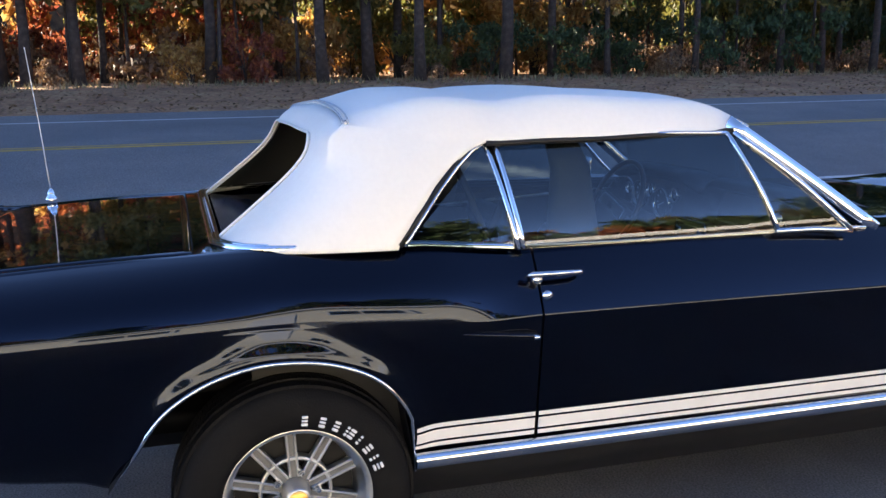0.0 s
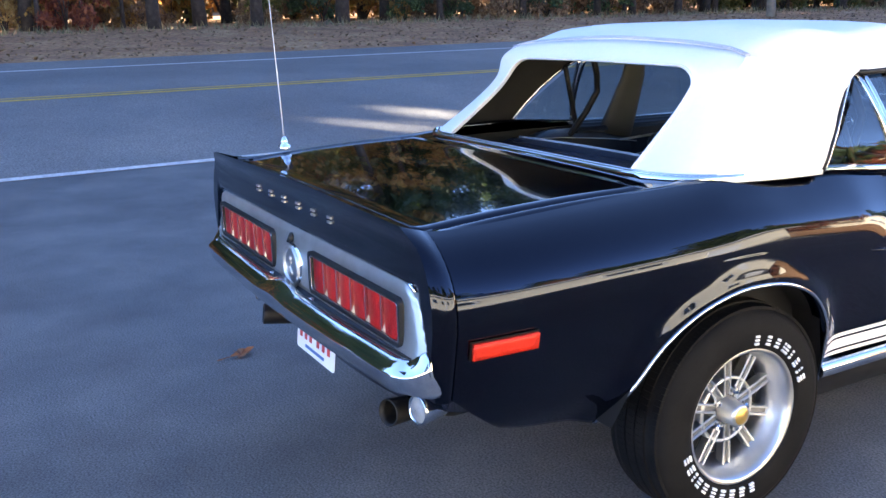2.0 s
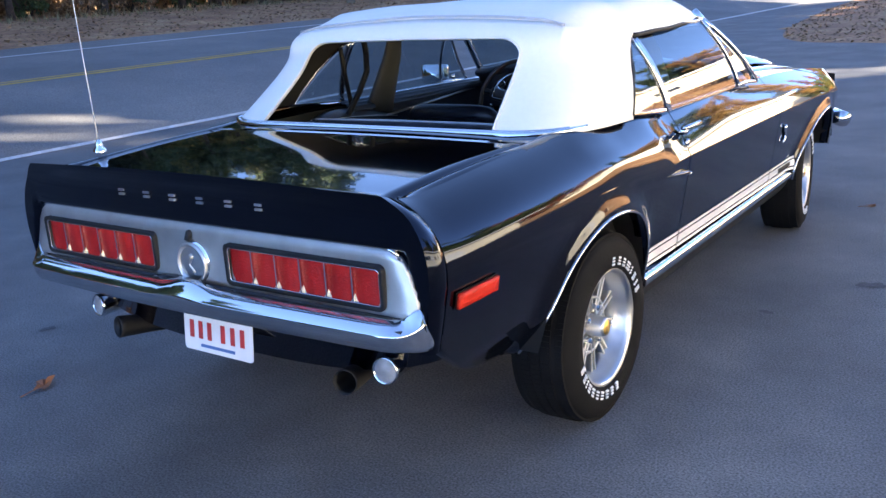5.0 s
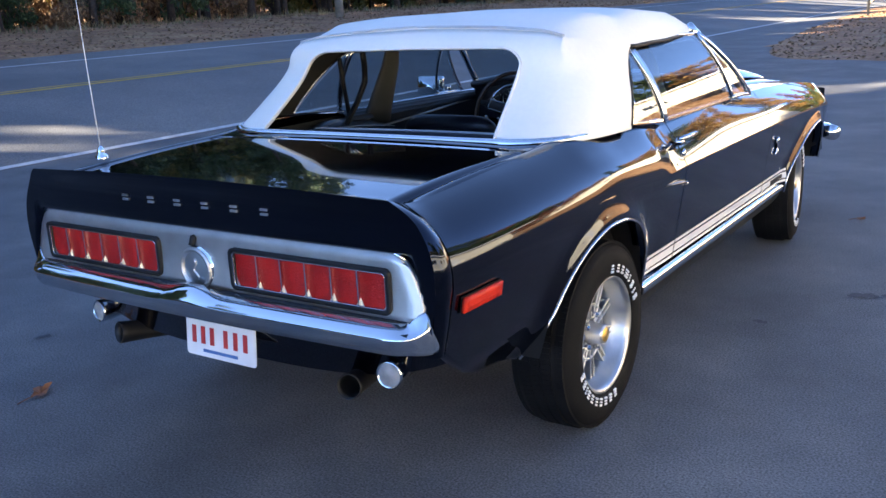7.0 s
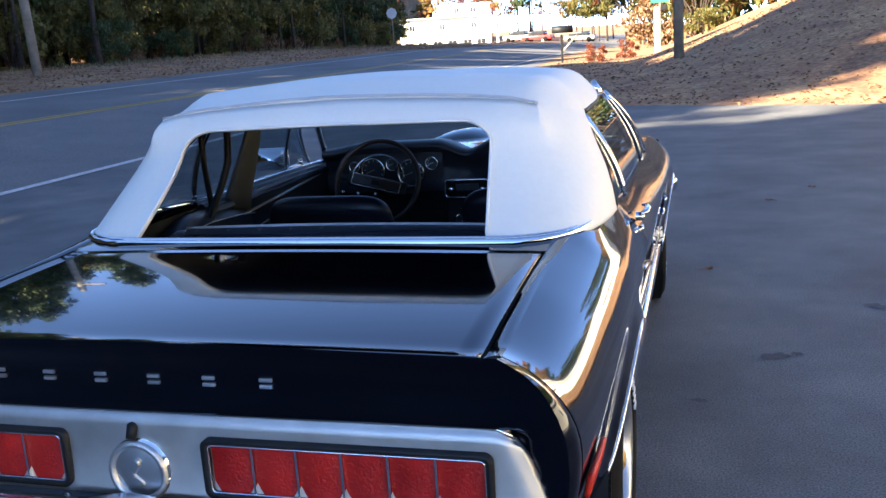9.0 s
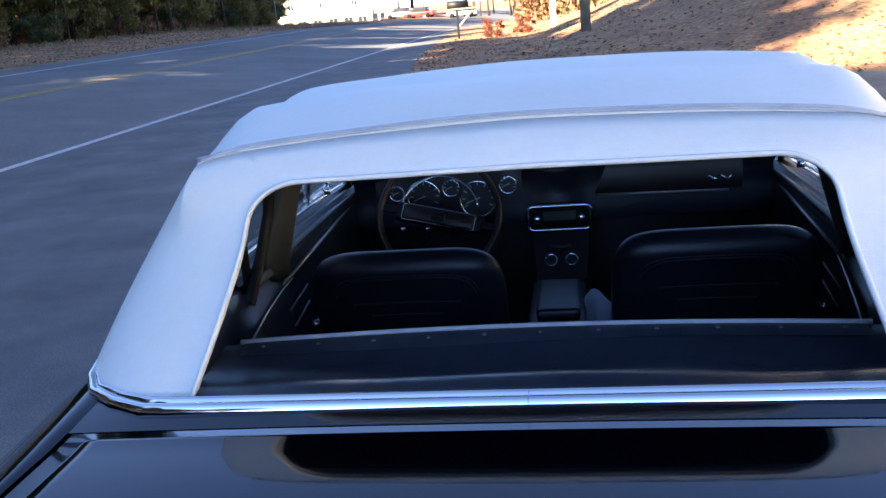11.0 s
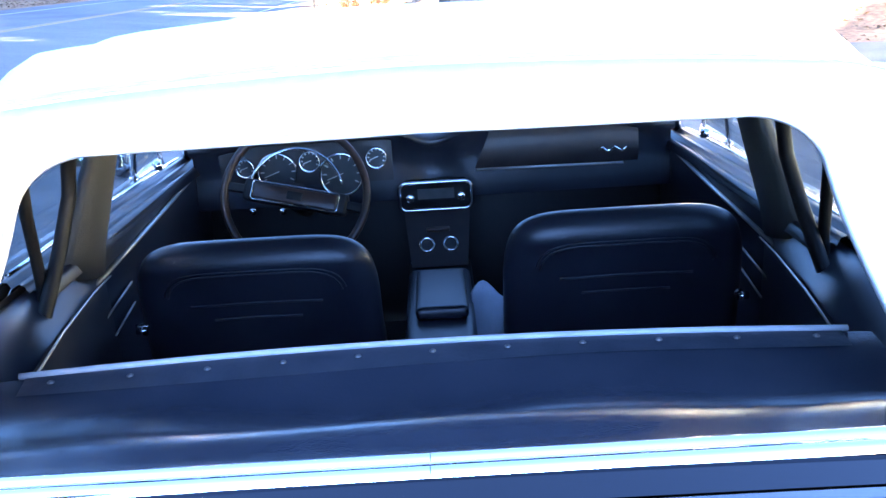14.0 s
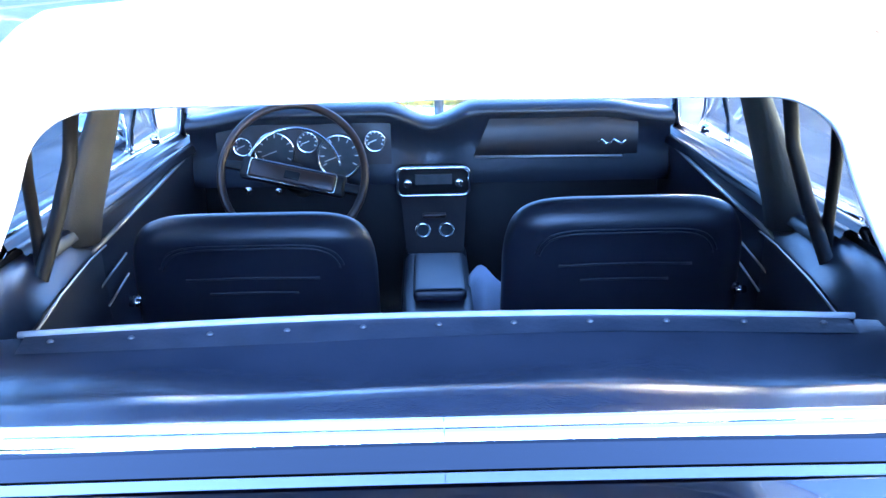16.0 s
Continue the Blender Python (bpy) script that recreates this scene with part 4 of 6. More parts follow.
for side in (1, -1):
    quarter = side_panel("quarter_panel", -0.945, 0.698, side, extra=[a for a, _ in ARCH_R])
    bm = top_strip("", -0.945, -0.05, side, lambda y: 0.699, lambda y: deck(0.69, y))
    part("quarter_top", fix(bm), PAINT, quarter)
    door = side_panel("door", 0.705, 1.945, side)
    fender = side_panel("front_fender", 1.952, 3.56, side, extra=[a for a, _ in ARCH_F])
    bm = top_strip("", 1.9, 3.56, side, lambda y: 0.60, lambda y: curve(y, ZS) + 0.0)
    part("fender_top", fix(bm), PAINT, fender)
    # bright lip round each wheel opening
    for arch, owner in ((ARCH_R, quarter), (ARCH_F, fender)):
        bm = bmesh.new()
        tube(bm, [(side * (side_x(y, curve(y, arch)) + 0.001), y, curve(y, arch)) for y in span(arch[0][0], arch[-1][0], 60)], 0.0055, 8)
        part("wheel_lip_moulding", bm, CHROME, owner, "polished wheel-lip moulding")
    # dark wheel housing
    for arch in (ARCH_R, ARCH_F):
        a, b = arch[0][0], arch[-1][0]
        bm = grid(lambda u, v: Vector((side * (0.86 - 0.42 * v), u, curve(u, arch) + 0.012)), span(a, b, 24), span(0, 1, 4))
        for yy in (a, b):
            grid(lambda u, v: Vector((side * (0.84 - 0.4 * v), yy, 0.42 + u * max(0.0, lerp(yy, arch) - 0.4))), [0, 1], [0, 1], bm)
        grid(lambda u, v: Vector((side * 0.44, a + (b - a) * u, 0.42 + 0.33 * v)), [0, 1], [0, 1], bm)
        part("wheel_housing", bm, BLACK, car)
    # white side stripes with thin lines above and below
    for z0, z1, name in ((0.441, 0.474, "side_stripe"), (0.481, 0.494, "stripe_line"), (0.421, 0.434, "stripe_line")):
        for y0, y1, owner in ((0.335, 0.696, quarter), (0.707, 1.943, door), (1.954, 2.36, fender)):
            def at(y, v, z0=z0, z1=z1):
                z = z0 + (z1 - z0) * v
                return Vector((side * (side_x(y, z) + 0.0025), y, z))
            part(name, fix(grid(at, span(y0, y1, 24), span(0, 1, 3))), STRIPE, owner, "white tape stripe")
    bm = grid(lambda y, v: Vector((side * (side_x(y, 0.47) + 0.004), y, 0.446 + 0.022 * v)), span(2.1, 2.32, 4), [0, 1])
    part("stripe_lettering", fix(bm), BLACK, fender, "dark lettering block in the stripe")
    # bright rocker moulding over a black sill
    bm = grid(lambda y, a: Vector((side * (0.845 + 0.018 * math.sin(a)), y, 0.387 - 0.024 * math.cos(a))), span(0.335, 2.385, 40), span(0, math.pi, 8))
    part("rocker_moulding", fix(bm), CHROME, car, "bright rocker moulding")
    bm = grid(lambda y, v: Vector((side * (0.838 - 0.10 * v ** 1.6), y, 0.366 - 0.13 * v)), span(0.31, 2.4, 10), span(0, 1, 5))
    part("sill", fix(bm), BLACK, car, "black rocker panel")
    # door handle with its button and lock
    handle = part("door_handle", tube(bmesh.new(), [(side * 0.872, 0.655, 0.907), (side * 0.888, 0.672, 0.912), (side * 0.893, 0.74, 0.912), (side * 0.888, 0.81, 0.91), (side * 0.87, 0.83, 0.906)], [0.008, 0.012, 0.012, 0.011, 0.007], 10, flat=0.7), CHROME, door, "chrome door handle")
    bm = bmesh.new()
    lathe(bm, [(0.001, 0.03), (0.012, 0.028), (0.016, 0.02), (0.016, 0.0)], pose(side * 0.855, 0.69, 0.893, 0, 90 * side, 0), 16)
    part("push_button", fix(bm), CHROME, handle)
    bm = bmesh.new()
    lathe(bm, [(0.001, 0.008), (0.014, 0.007), (0.016, 0.0)], pose(side * (side_x(0.721, 0.844) - 0.001), 0.721, 0.844, 0, 90 * side, 0), 16)
    part("lock", fix(bm), CHROME, door)
    # side scoop: a bright-tipped blade over a dark recess
    bm = bmesh.new()
    tube(bm, [(side * (side_x(y, 0.745) + w * 0.5), y, 0.757 - (y - 0.48) * 0.1) for y, w in ((0.46, -0.004), (0.53, 0.004), (0.6, 0.012), (0.66, 0.018), (0.684, 0.016))], [0.003, 0.008, 0.012, 0.014, 0.008], 10, flat=0.75)
    part("scoop_blade", bm, PAINT, quarter)
    bm = bmesh.new()
    tube(bm, [(side * (side_x(0.675, 0.735) + 0.01), 0.672, 0.735), (side * (side_x(0.69, 0.735) + 0.012), 0.69, 0.733)], [0.015, 0.009], 10, flat=0.7)
    part("scoop_tip", bm, CHROME, quarter)
    # rear side marker lamp
    bm = grid(lambda y, z: Vector((side * (side_x(y, z) + 0.004), y, z)), span(-0.914, -0.729, 5), span(0.69, 0.739, 3))
    mk = part("side_marker", fix(bm), BLACK, quarter, "red side marker lamp in a black bezel")
    bm = grid(lambda y, z: Vector((side * (side_x(y, z) + 0.011), y, z)), span(-0.91, -0.733, 8), span(0.694, 0.735, 3))
    lens = part("lens", fix(bm), RED_MARK, mk)
    solid(lens, 0.01, 0)
    # fender emblem: a small coiled bar
    bm = bmesh.new()
    tube(bm, [(side * (side_x(2.07, z) + 0.008), 2.07 + 0.02 * math.sin((z - 0.62) * 60), z) for z in span(0.615, 0.71, 10)], [0.004, 0.007, 0.009, 0.01, 0.009, 0.008, 0.008, 0.01, 0.012, 0.011, 0.005], 8)
    part("fender_emblem", bm, CHROME, fender)

# trunk lid and the panel between it and the top
LID_Y = -0.235

bm = grid(lambda x, y: Vector((x, y, deck(x, y))), span(-0.689, 0.689, 26), span(-0.948, LID_Y, 30))
lid = part("trunk_lid", bm, PAINT, car)
solid(lid, 0.012, -1)
bm = grid(lambda x, v: Vector((x, LID_Y + 0.005 + v * (trim_y(x) - 0.009 - LID_Y), deck(x, LID_Y + v * (-0.164 - LID_Y)) + 0.004 * v)), span(-0.699, 0.699, 26), span(0, 1, 6))
part("tulip_panel", fix(bm), PAINT, car)
bm = grid(lambda x, y: Vector((x, y, deck(x, y) - 0.02)), span(-0.71, 0.71, 12), span(-0.94, -0.2, 12))
part("deck_gutter", fix(bm), BLACK, car)


# tail cap: spoiler edge above, recessed panel below
def tail_y(x, z):
    """How far back the tail's face lies."""
    lean = 0.024 * smooth01((z - 0.94) / 0.07) * (1 - 0.35 * smooth01((abs(x) - 0.5) / 0.33))
    rec = 0.022 * smooth01((0.868 - z) / 0.02) * (1 - smooth01((abs(x) - 0.775 - 0.25 * (0.86 - z)) / 0.012))
    return -1.004 - 0.004 * (1 - min(1.0, (x / 0.79) ** 2)) - lean + rec


XE = 0.742
EDGE = [1.002 - 0.175 * (k / 12) ** 1.6 for k in range(1, 13)]
TOPS = [(-side_x(-1.03, z), z) for z in reversed(EDGE)] + [(x, 1.002 + 0.016 * (1 - (x / XE) ** 2)) for x in span(-XE, XE, 30)] + [(side_x(-1.03, z), z) for z in EDGE]


def tail(c, v):
    x, top = TOPS[c]
    z = 0.585 + (top - 0.585) * v
    if z < 0.82:
        x *= side_x(-1.03, z) / side_x(-1.03, 0.82)
    return Vector((x, tail_y(x, z), z))


def tail_side(v, u, side):
    """End of the cap, from the seam with the quarter panel (u = 0) to the tail's edge (u = 1)."""
    z0 = curve(-0.95, ZS)
    z = z0 - (z0 - 0.585) * v
    zr = 1.002 - (1.002 - 0.585) * v
    a = Vector((side * side_x(-0.95, z), -0.95, z))
    xr = side_x(-1.03, zr)
    b = Vector((side * xr, tail_y(xr, zr), zr))
    if u < 0:
        return a + Vector((-side * 0.012, 0.025, 0))
    p = a.lerp(b, u)
    p.x += side * 0.006 * math.sin(math.pi * u)
    return p


def tail_top(x, t):
    top = 1.002 + 0.016 * (1 - (x / XE) ** 2)
    y1 = tail_y(x, top)
    zd = deck(x * 0.94, -0.95) - 0.001
    return Vector((x, -0.95 + (y1 + 0.95) * t, zd + (top - zd) * t ** 1.7))


bm = grid(tail, list(range(len(TOPS))), span(0, 0.58, 10) + [0.6, 0.62, 0.635, 0.65, 0.67, 0.7, 0.75, 0.8, 0.86, 0.91, 0.95, 0.98, 1.0])
grid(tail_top, span(-XE, XE, 30), span(0, 1, 8), bm)
for side in (1, -1):
    grid(lambda v, u: tail_side(v, u, side), [0, 0.02, 0.05, 0.09, 0.14, 0.2, 0.26, 0.32, 0.38, 0.45, 0.55, 0.7, 0.85, 1], [-1] + span(0, 1, 6), bm)
tailcap = part("tail_cap", fix(bm), PAINT, car, "black tail cap with an upturned spoiler edge")
# raised letters of the maker's name, as plain bars
for i in range(6):
    x = -0.291 + 0.1182 * i
    bm = bmesh.new()
    w = 0.013
    y = tail_y(x, 0.935)
    for z in (0.929, 0.942):
        box(bm, x - w, x + w, y - 0.006, y + 0.006, z - 0.0035, z + 0.0035, 0.0012)
    part("name_bar", bm, ALU, tailcap, "chrome bar letter", smooth=False)

# brushed panel
def rrect(w, h, r, n=6):
    pts = []
    for cx, cz, a0 in ((w - r, h - r, 0), (-w + r, h - r, 90), (-w + r, -h + r, 180), (w - r, -h + r, 270)):
        pts += [(cx + r * math.cos(radians(a0 + 90 * k / n)), cz + r * math.sin(radians(a0 + 90 * k / n))) for k in range(n + 1)]
    return pts


def plate_mesh(bm, pts, y0, y1, bend=0.0, rim=0.0):
    """A plate of that outline in the x-z plane, from y0 (front, towards -y) to y1."""
    a = [bm.verts.new((x * (1 - rim), y0 + bend * x * x, z)) for x, z in pts]
    b = [bm.verts.new((x, y1 + bend * x * x, z)) for x, z in pts]
    n = len(pts)
    bm.faces.new(a)
    for i in range(n):
        bm.faces.new((a[i], b[i], b[(i + 1) % n], a[(i + 1) % n]))
    return bm


def panel_at(u, v):
    """Brushed panel: wider at its foot, its upper corners rounded; u across -1..1, v from the foot up."""
    top = 0.86 - 0.05 * (1 - math.sqrt(max(0.0, 1 - max(0.0, (abs(u) - 0.935) / 0.065) ** 2)))
    z = 0.688 + (top - 0.688) * v
    x = u * (0.766 + 0.052 * min(1.0, (0.86 - z) / 0.13))
    edge = smooth01((abs(u) - 0.955) / 0.045) + smooth01((v - 0.9) / 0.1)
    return Vector((x, -0.999 - 0.005 * (1 - (x / 0.82) ** 2) + 0.012 * min(1.0, edge) - 0.01 * (1 - v) ** 4, z))


bm = grid(panel_at, [-1, -0.985, -0.97, -0.955, -0.935] + span(-0.9, 0.9, 36) + [0.935, 0.955, 0.97, 0.985, 1], span(0, 0.8, 10) + [0.86, 0.9, 0.93, 0.96, 0.98, 1])
panel = part("tail_panel", fix(bm), STAINLESS, car, "brushed metal tail panel")
solid(panel, 0.012, 0)
bm = bmesh.new()
tube(bm, [panel_at(u, 1) + Vector((0, -0.006, 0.003)) for u in span(-0.985, 0.985, 60)], 0.006, 8)
part("panel_moulding", bm, CHROME, panel)


def ybend(x):
    return -1.004 - 0.005 * (1 - (x / 0.8) ** 2)


for side in (1, -1):
    xc = side * 0.438
    pts = [(xc + x, 0.76 + z) for x, z in rrect(0.286, 0.062, 0.018)]
    bm = bmesh.new()
    inn = [(xc + x, 0.76 + z) for x, z in rrect(0.272, 0.049, 0.01)]
    for (p, q), d0, d1 in (((pts, inn), -0.006, -0.014),):
        A = [bm.verts.new((x, ybend(x) + 0.01, z)) for x, z in p]
        B = [bm.verts.new((x, ybend(x) - 0.016, z)) for x, z in p]
        C = [bm.verts.new((x, ybend(x) - 0.014, z)) for x, z in q]
        D = [bm.verts.new((x, ybend(x) + 0.006, z)) for x, z in q]
        n = len(p)
        for P, Q in ((A, B), (B, C), (C, D)):
            for i in range(n):
                bm.faces.new((P[i], P[(i + 1) % n], Q[(i + 1) % n], Q[i]))
    lamp = part("tail_lamp", fix(bm), BLACK, car, "wide red tail lamp with six segments")
    bm = bmesh.new()
    tube(bm, [(x, ybend(x) - 0.013, z) for x, z in inn], 0.0017, 6, closed=True)
    part("bezel", bm, CHROME, lamp, "thin chrome inner bezel")
    for i in range(6):
        a = xc - 0.271 + 0.542 * i / 6
        bm = grid(lambda u, v: Vector((a + 0.002 + 0.0863 * u, ybend(a) - 0.004 - 0.006 * math.sin(math.pi * u), 0.711 + 0.098 * v)), span(0, 1, 6), span(0, 1, 4))
        ob = part("lens_segment", fix(bm), RED_LENS, lamp)
        if i:
            bm = bmesh.new()
            box(bm, a - 0.0022, a + 0.0022, ybend(a) - 0.012, ybend(a) + 0.002, 0.711, 0.809)
            part("divider", bm, CHROME, lamp, smooth=False)

# fuel cap in the middle of the panel
cap_m = pose(0.006, -0.99, 0.742, 90, 0, 0)
bm = bmesh.new()
lathe(bm, [(0.078, -0.01), (0.078, 0.012), (0.074, 0.016), (0.068, 0.014), (0.0665, 0.0295), (0.05, 0.0295)], cap_m, 40)
cap = part("fuel_cap", fix(bm), CHROME, car, "round chrome fuel cap with a snake badge")
bm = bmesh.new()
lathe(bm, [(0.0665, 0.0305), (0.063, 0.038), (0.055, 0.038), (0.0515, 0.0305)], cap_m, 40)
part("cap_ring", fix(bm), STAINLESS, cap, "darker knurled ring")
bm = bmesh.new()
lathe(bm, [(0.052, 0.03), (0.035, 0.033), (0.001, 0.034)], cap_m, 40)
part("cap_face", fix(bm), ALU, cap)
bm = bmesh.new()
tube(bm, [cap_m @ Vector((0.011 * math.sin(k * 1.1) * (0.4 + 0.08 * k), 0.03 - 0.0075 * k, 0.0335)) for k in range(9)], [0.006, 0.007, 0.005, 0.004, 0.004, 0.004, 0.004, 0.004, 0.003], 8)
part("cap_badge", bm, STAINLESS, cap)
bm = bmesh.new()
tube(bm, [(0.0, -0.996, 0.838), (0, -1.01, 0.834), (0, -1.022, 0.812)], [0.008, 0.012, 0.01], 8)
part("cap_hinge", bm, BLACK, cap)


# rear bumper
def bumper_line(a):
    """Plan of the blade, a from -1 to 1."""
    k = abs(a)
    if k < 0.7:
        return 0.72 * a / 0.7, -1.096 + 0.021 * (k / 0.7) ** 2
    t = (k - 0.7) / 0.3
    turn = min(1, t * 1.15) * math.pi / 2
    return math.copysign(0.72 + 0.12 * math.sin(turn), a), -1.075 + 0.11 * (1 - math.cos(turn)) + 0.05 * max(0, t - 0.87)


def bumper(a, s):
    x, y = bumper_line(a)
    k = abs(a)
    z0, z1 = 0.603, 0.684 + 0.038 * smooth01((k - 0.8) / 0.15)
    nx, ny = (math.copysign(smooth01((k - 0.68) / 0.26), a), -1 + smooth01((k - 0.72) / 0.25))
    ln = math.hypot(nx, ny)
    prof = [(-0.058, 1.03), (-0.04, 1.0), (-0.014, 0.79), (-0.003, 0.68), (0.0, 0.64), (-0.0005, 0.6), (-0.006, 0.3), (-0.014, 0.08), (-0.028, 0.0), (-0.05, 0.01)]
    d, h = prof[s]
    d *= 1 - 0.8 * smooth01((k - 0.8) / 0.14)
    z0 += 0.045 * max(0.0, (k - 0.93) / 0.07) ** 2 * (1 - h)
    return Vector((x + nx / ln * d, y + ny / ln * d, z0 + (z1 - z0) * h + 0.03 * (1 - smooth01(k / 0.13)) * max(0.0, h - 0.4)))


bm = grid(bumper, span(-1, 1, 70), list(range(10)))
rb = part("rear_bumper", fix(bm), CHROME, car, "curved chrome rear bumper")
solid(rb, 0.004, -1)
for x in (-0.62, -0.17, 0.17, 0.62):
    bm = bmesh.new()
    lathe(bm, [(0.001, 0.008), (0.008, 0.006), (0.011, 0.0)], pose(x, -1.028, 0.677, 30, 0, 0), 12)
    part("bumper_bolt", fix(bm), CHROME, rb)
bm = grid(lambda x, v: Vector((x, -0.985 + 0.085 * v + 0.05 * (x / 0.8) ** 2, 0.64 - (0.21 - 0.1 * (x / 0.8) ** 4) * v)), span(-0.8, 0.8, 24), span(0, 1, 6))
part("valance", fix(bm), PAINT, car, "black rear valance")
bm = grid(lambda x, v: Vector((x, -1.05 + 0.05 * v, 0.666 + 0.03 * v * v)), span(-0.79, 0.79, 24), span(0, 1, 4))
part("filler_strip", fix(bm), FILLER, car, "dull grey strip between bumper and tail panel")

# number plate, its characters as bars
bm = bmesh.new()
pts = rrect(0.1525, 0.076, 0.012)
plate_mesh(bm, [(x, z) for x, z in pts], -0.0, 0.003)
plate = part("number_plate", fix(bm), PLATE_WHITE, car, "white number plate with red characters as bars", smooth=False)
plate.matrix_world = pose(-0.002, -0.955, 0.503, -6, 0, 0)
for i, x in enumerate((-0.115, -0.075, -0.035, 0.025, 0.068, 0.11)):
    bm = bmesh.new()
    box(bm, x - 0.0085, x + 0.0085, -0.003, -0.0005, -0.034, 0.022)
    part("character_bar", bm, PLATE_RED, plate, smooth=False)
bm = bmesh.new()
box(bm, -0.075, 0.075, -0.003, -0.0005, -0.06, -0.051)
part("motto_bar", bm, PLATE_BLUE, plate, smooth=False)

# a blackened exhaust tip and a round reversing lamp a side
PALE_LENS = varied("pale_lens", [(0.2, 0.21, 0.23), (0.32, 0.33, 0.35)], 30, (0.12, 0.2), 0, 0.15, 260)
for side in (1, -1):
    bm = bmesh.new()
    mm = Matrix.Translation((side * 0.505, -0.955, 0.436)) @ pose(0, 0, 0, 82, 0, 16 * side)
    lathe(bm, [(0.03, -0.3), (0.033, -0.1), (0.037, -0.02), (0.038, 0.0), (0.035, 0.003), (0.032, -0.02), (0.03, -0.12), (0.002, -0.13)], mm, 24)
    part("exhaust_tip", fix(bm), BLACK, car, "sooty black exhaust tip")
    mm = Matrix.Translation((side * 0.634, -0.932, 0.487)) @ pose(0, 0, 0, 86, 0, 8 * side)
    bm = bmesh.new()
    lathe(bm, [(0.004, -0.1), (0.022, -0.094), (0.032, -0.07), (0.037, -0.03), (0.0395, -0.006), (0.0395, 0.002), (0.036, 0.004), (0.033, -0.002)], mm, 28)
    rl = part("reversing_lamp", fix(bm), CHROME, car, "round chrome reversing lamp with a pale lens")
    bm = bmesh.new()
    lathe(bm, [(0.034, -0.001), (0.028, 0.004), (0.015, 0.007), (0.001, 0.008)], mm, 28)
    part("lens", fix(bm), PALE_LENS, rl)
    bm = bmesh.new()
    tube(bm, [(side * 0.635, -0.87, 0.52), (side * 0.63, -0.88, 0.57), (side * 0.62, -0.92, 0.62)], 0.009, 8)
    part("bracket", bm, BLACK, rl)
    bm = bmesh.new()
    tube(bm, [(side * 0.54, -0.72, 0.47), (side * 0.5, -0.4, 0.45), (side * 0.42, 0.1, 0.42)], 0.03, 10)
    part("exhaust_pipe", bm, BLACK, car)
bm = bmesh.new()
box(bm, -0.62, 0.62, 0.45, 3.3, 0.27, 0.36, 0.03)
part("underbody", bm, BLACK, car)
bm = bmesh.new()
tube(bm, [(-0.6, 0, 0.333), (-0.1, 0, 0.333), (0, 0, 0.333), (0.1, 0, 0.333), (0.6, 0, 0.333)], [0.04, 0.045, 0.11, 0.045, 0.04], 12)
part("rear_axle", bm, BLACK, car)
bm = bmesh.new()
box(bm, -0.62, 0.62, -0.86, 0.45, 0.42, 0.52, 0.05)
part("fuel_tank", bm, BLACK, car)


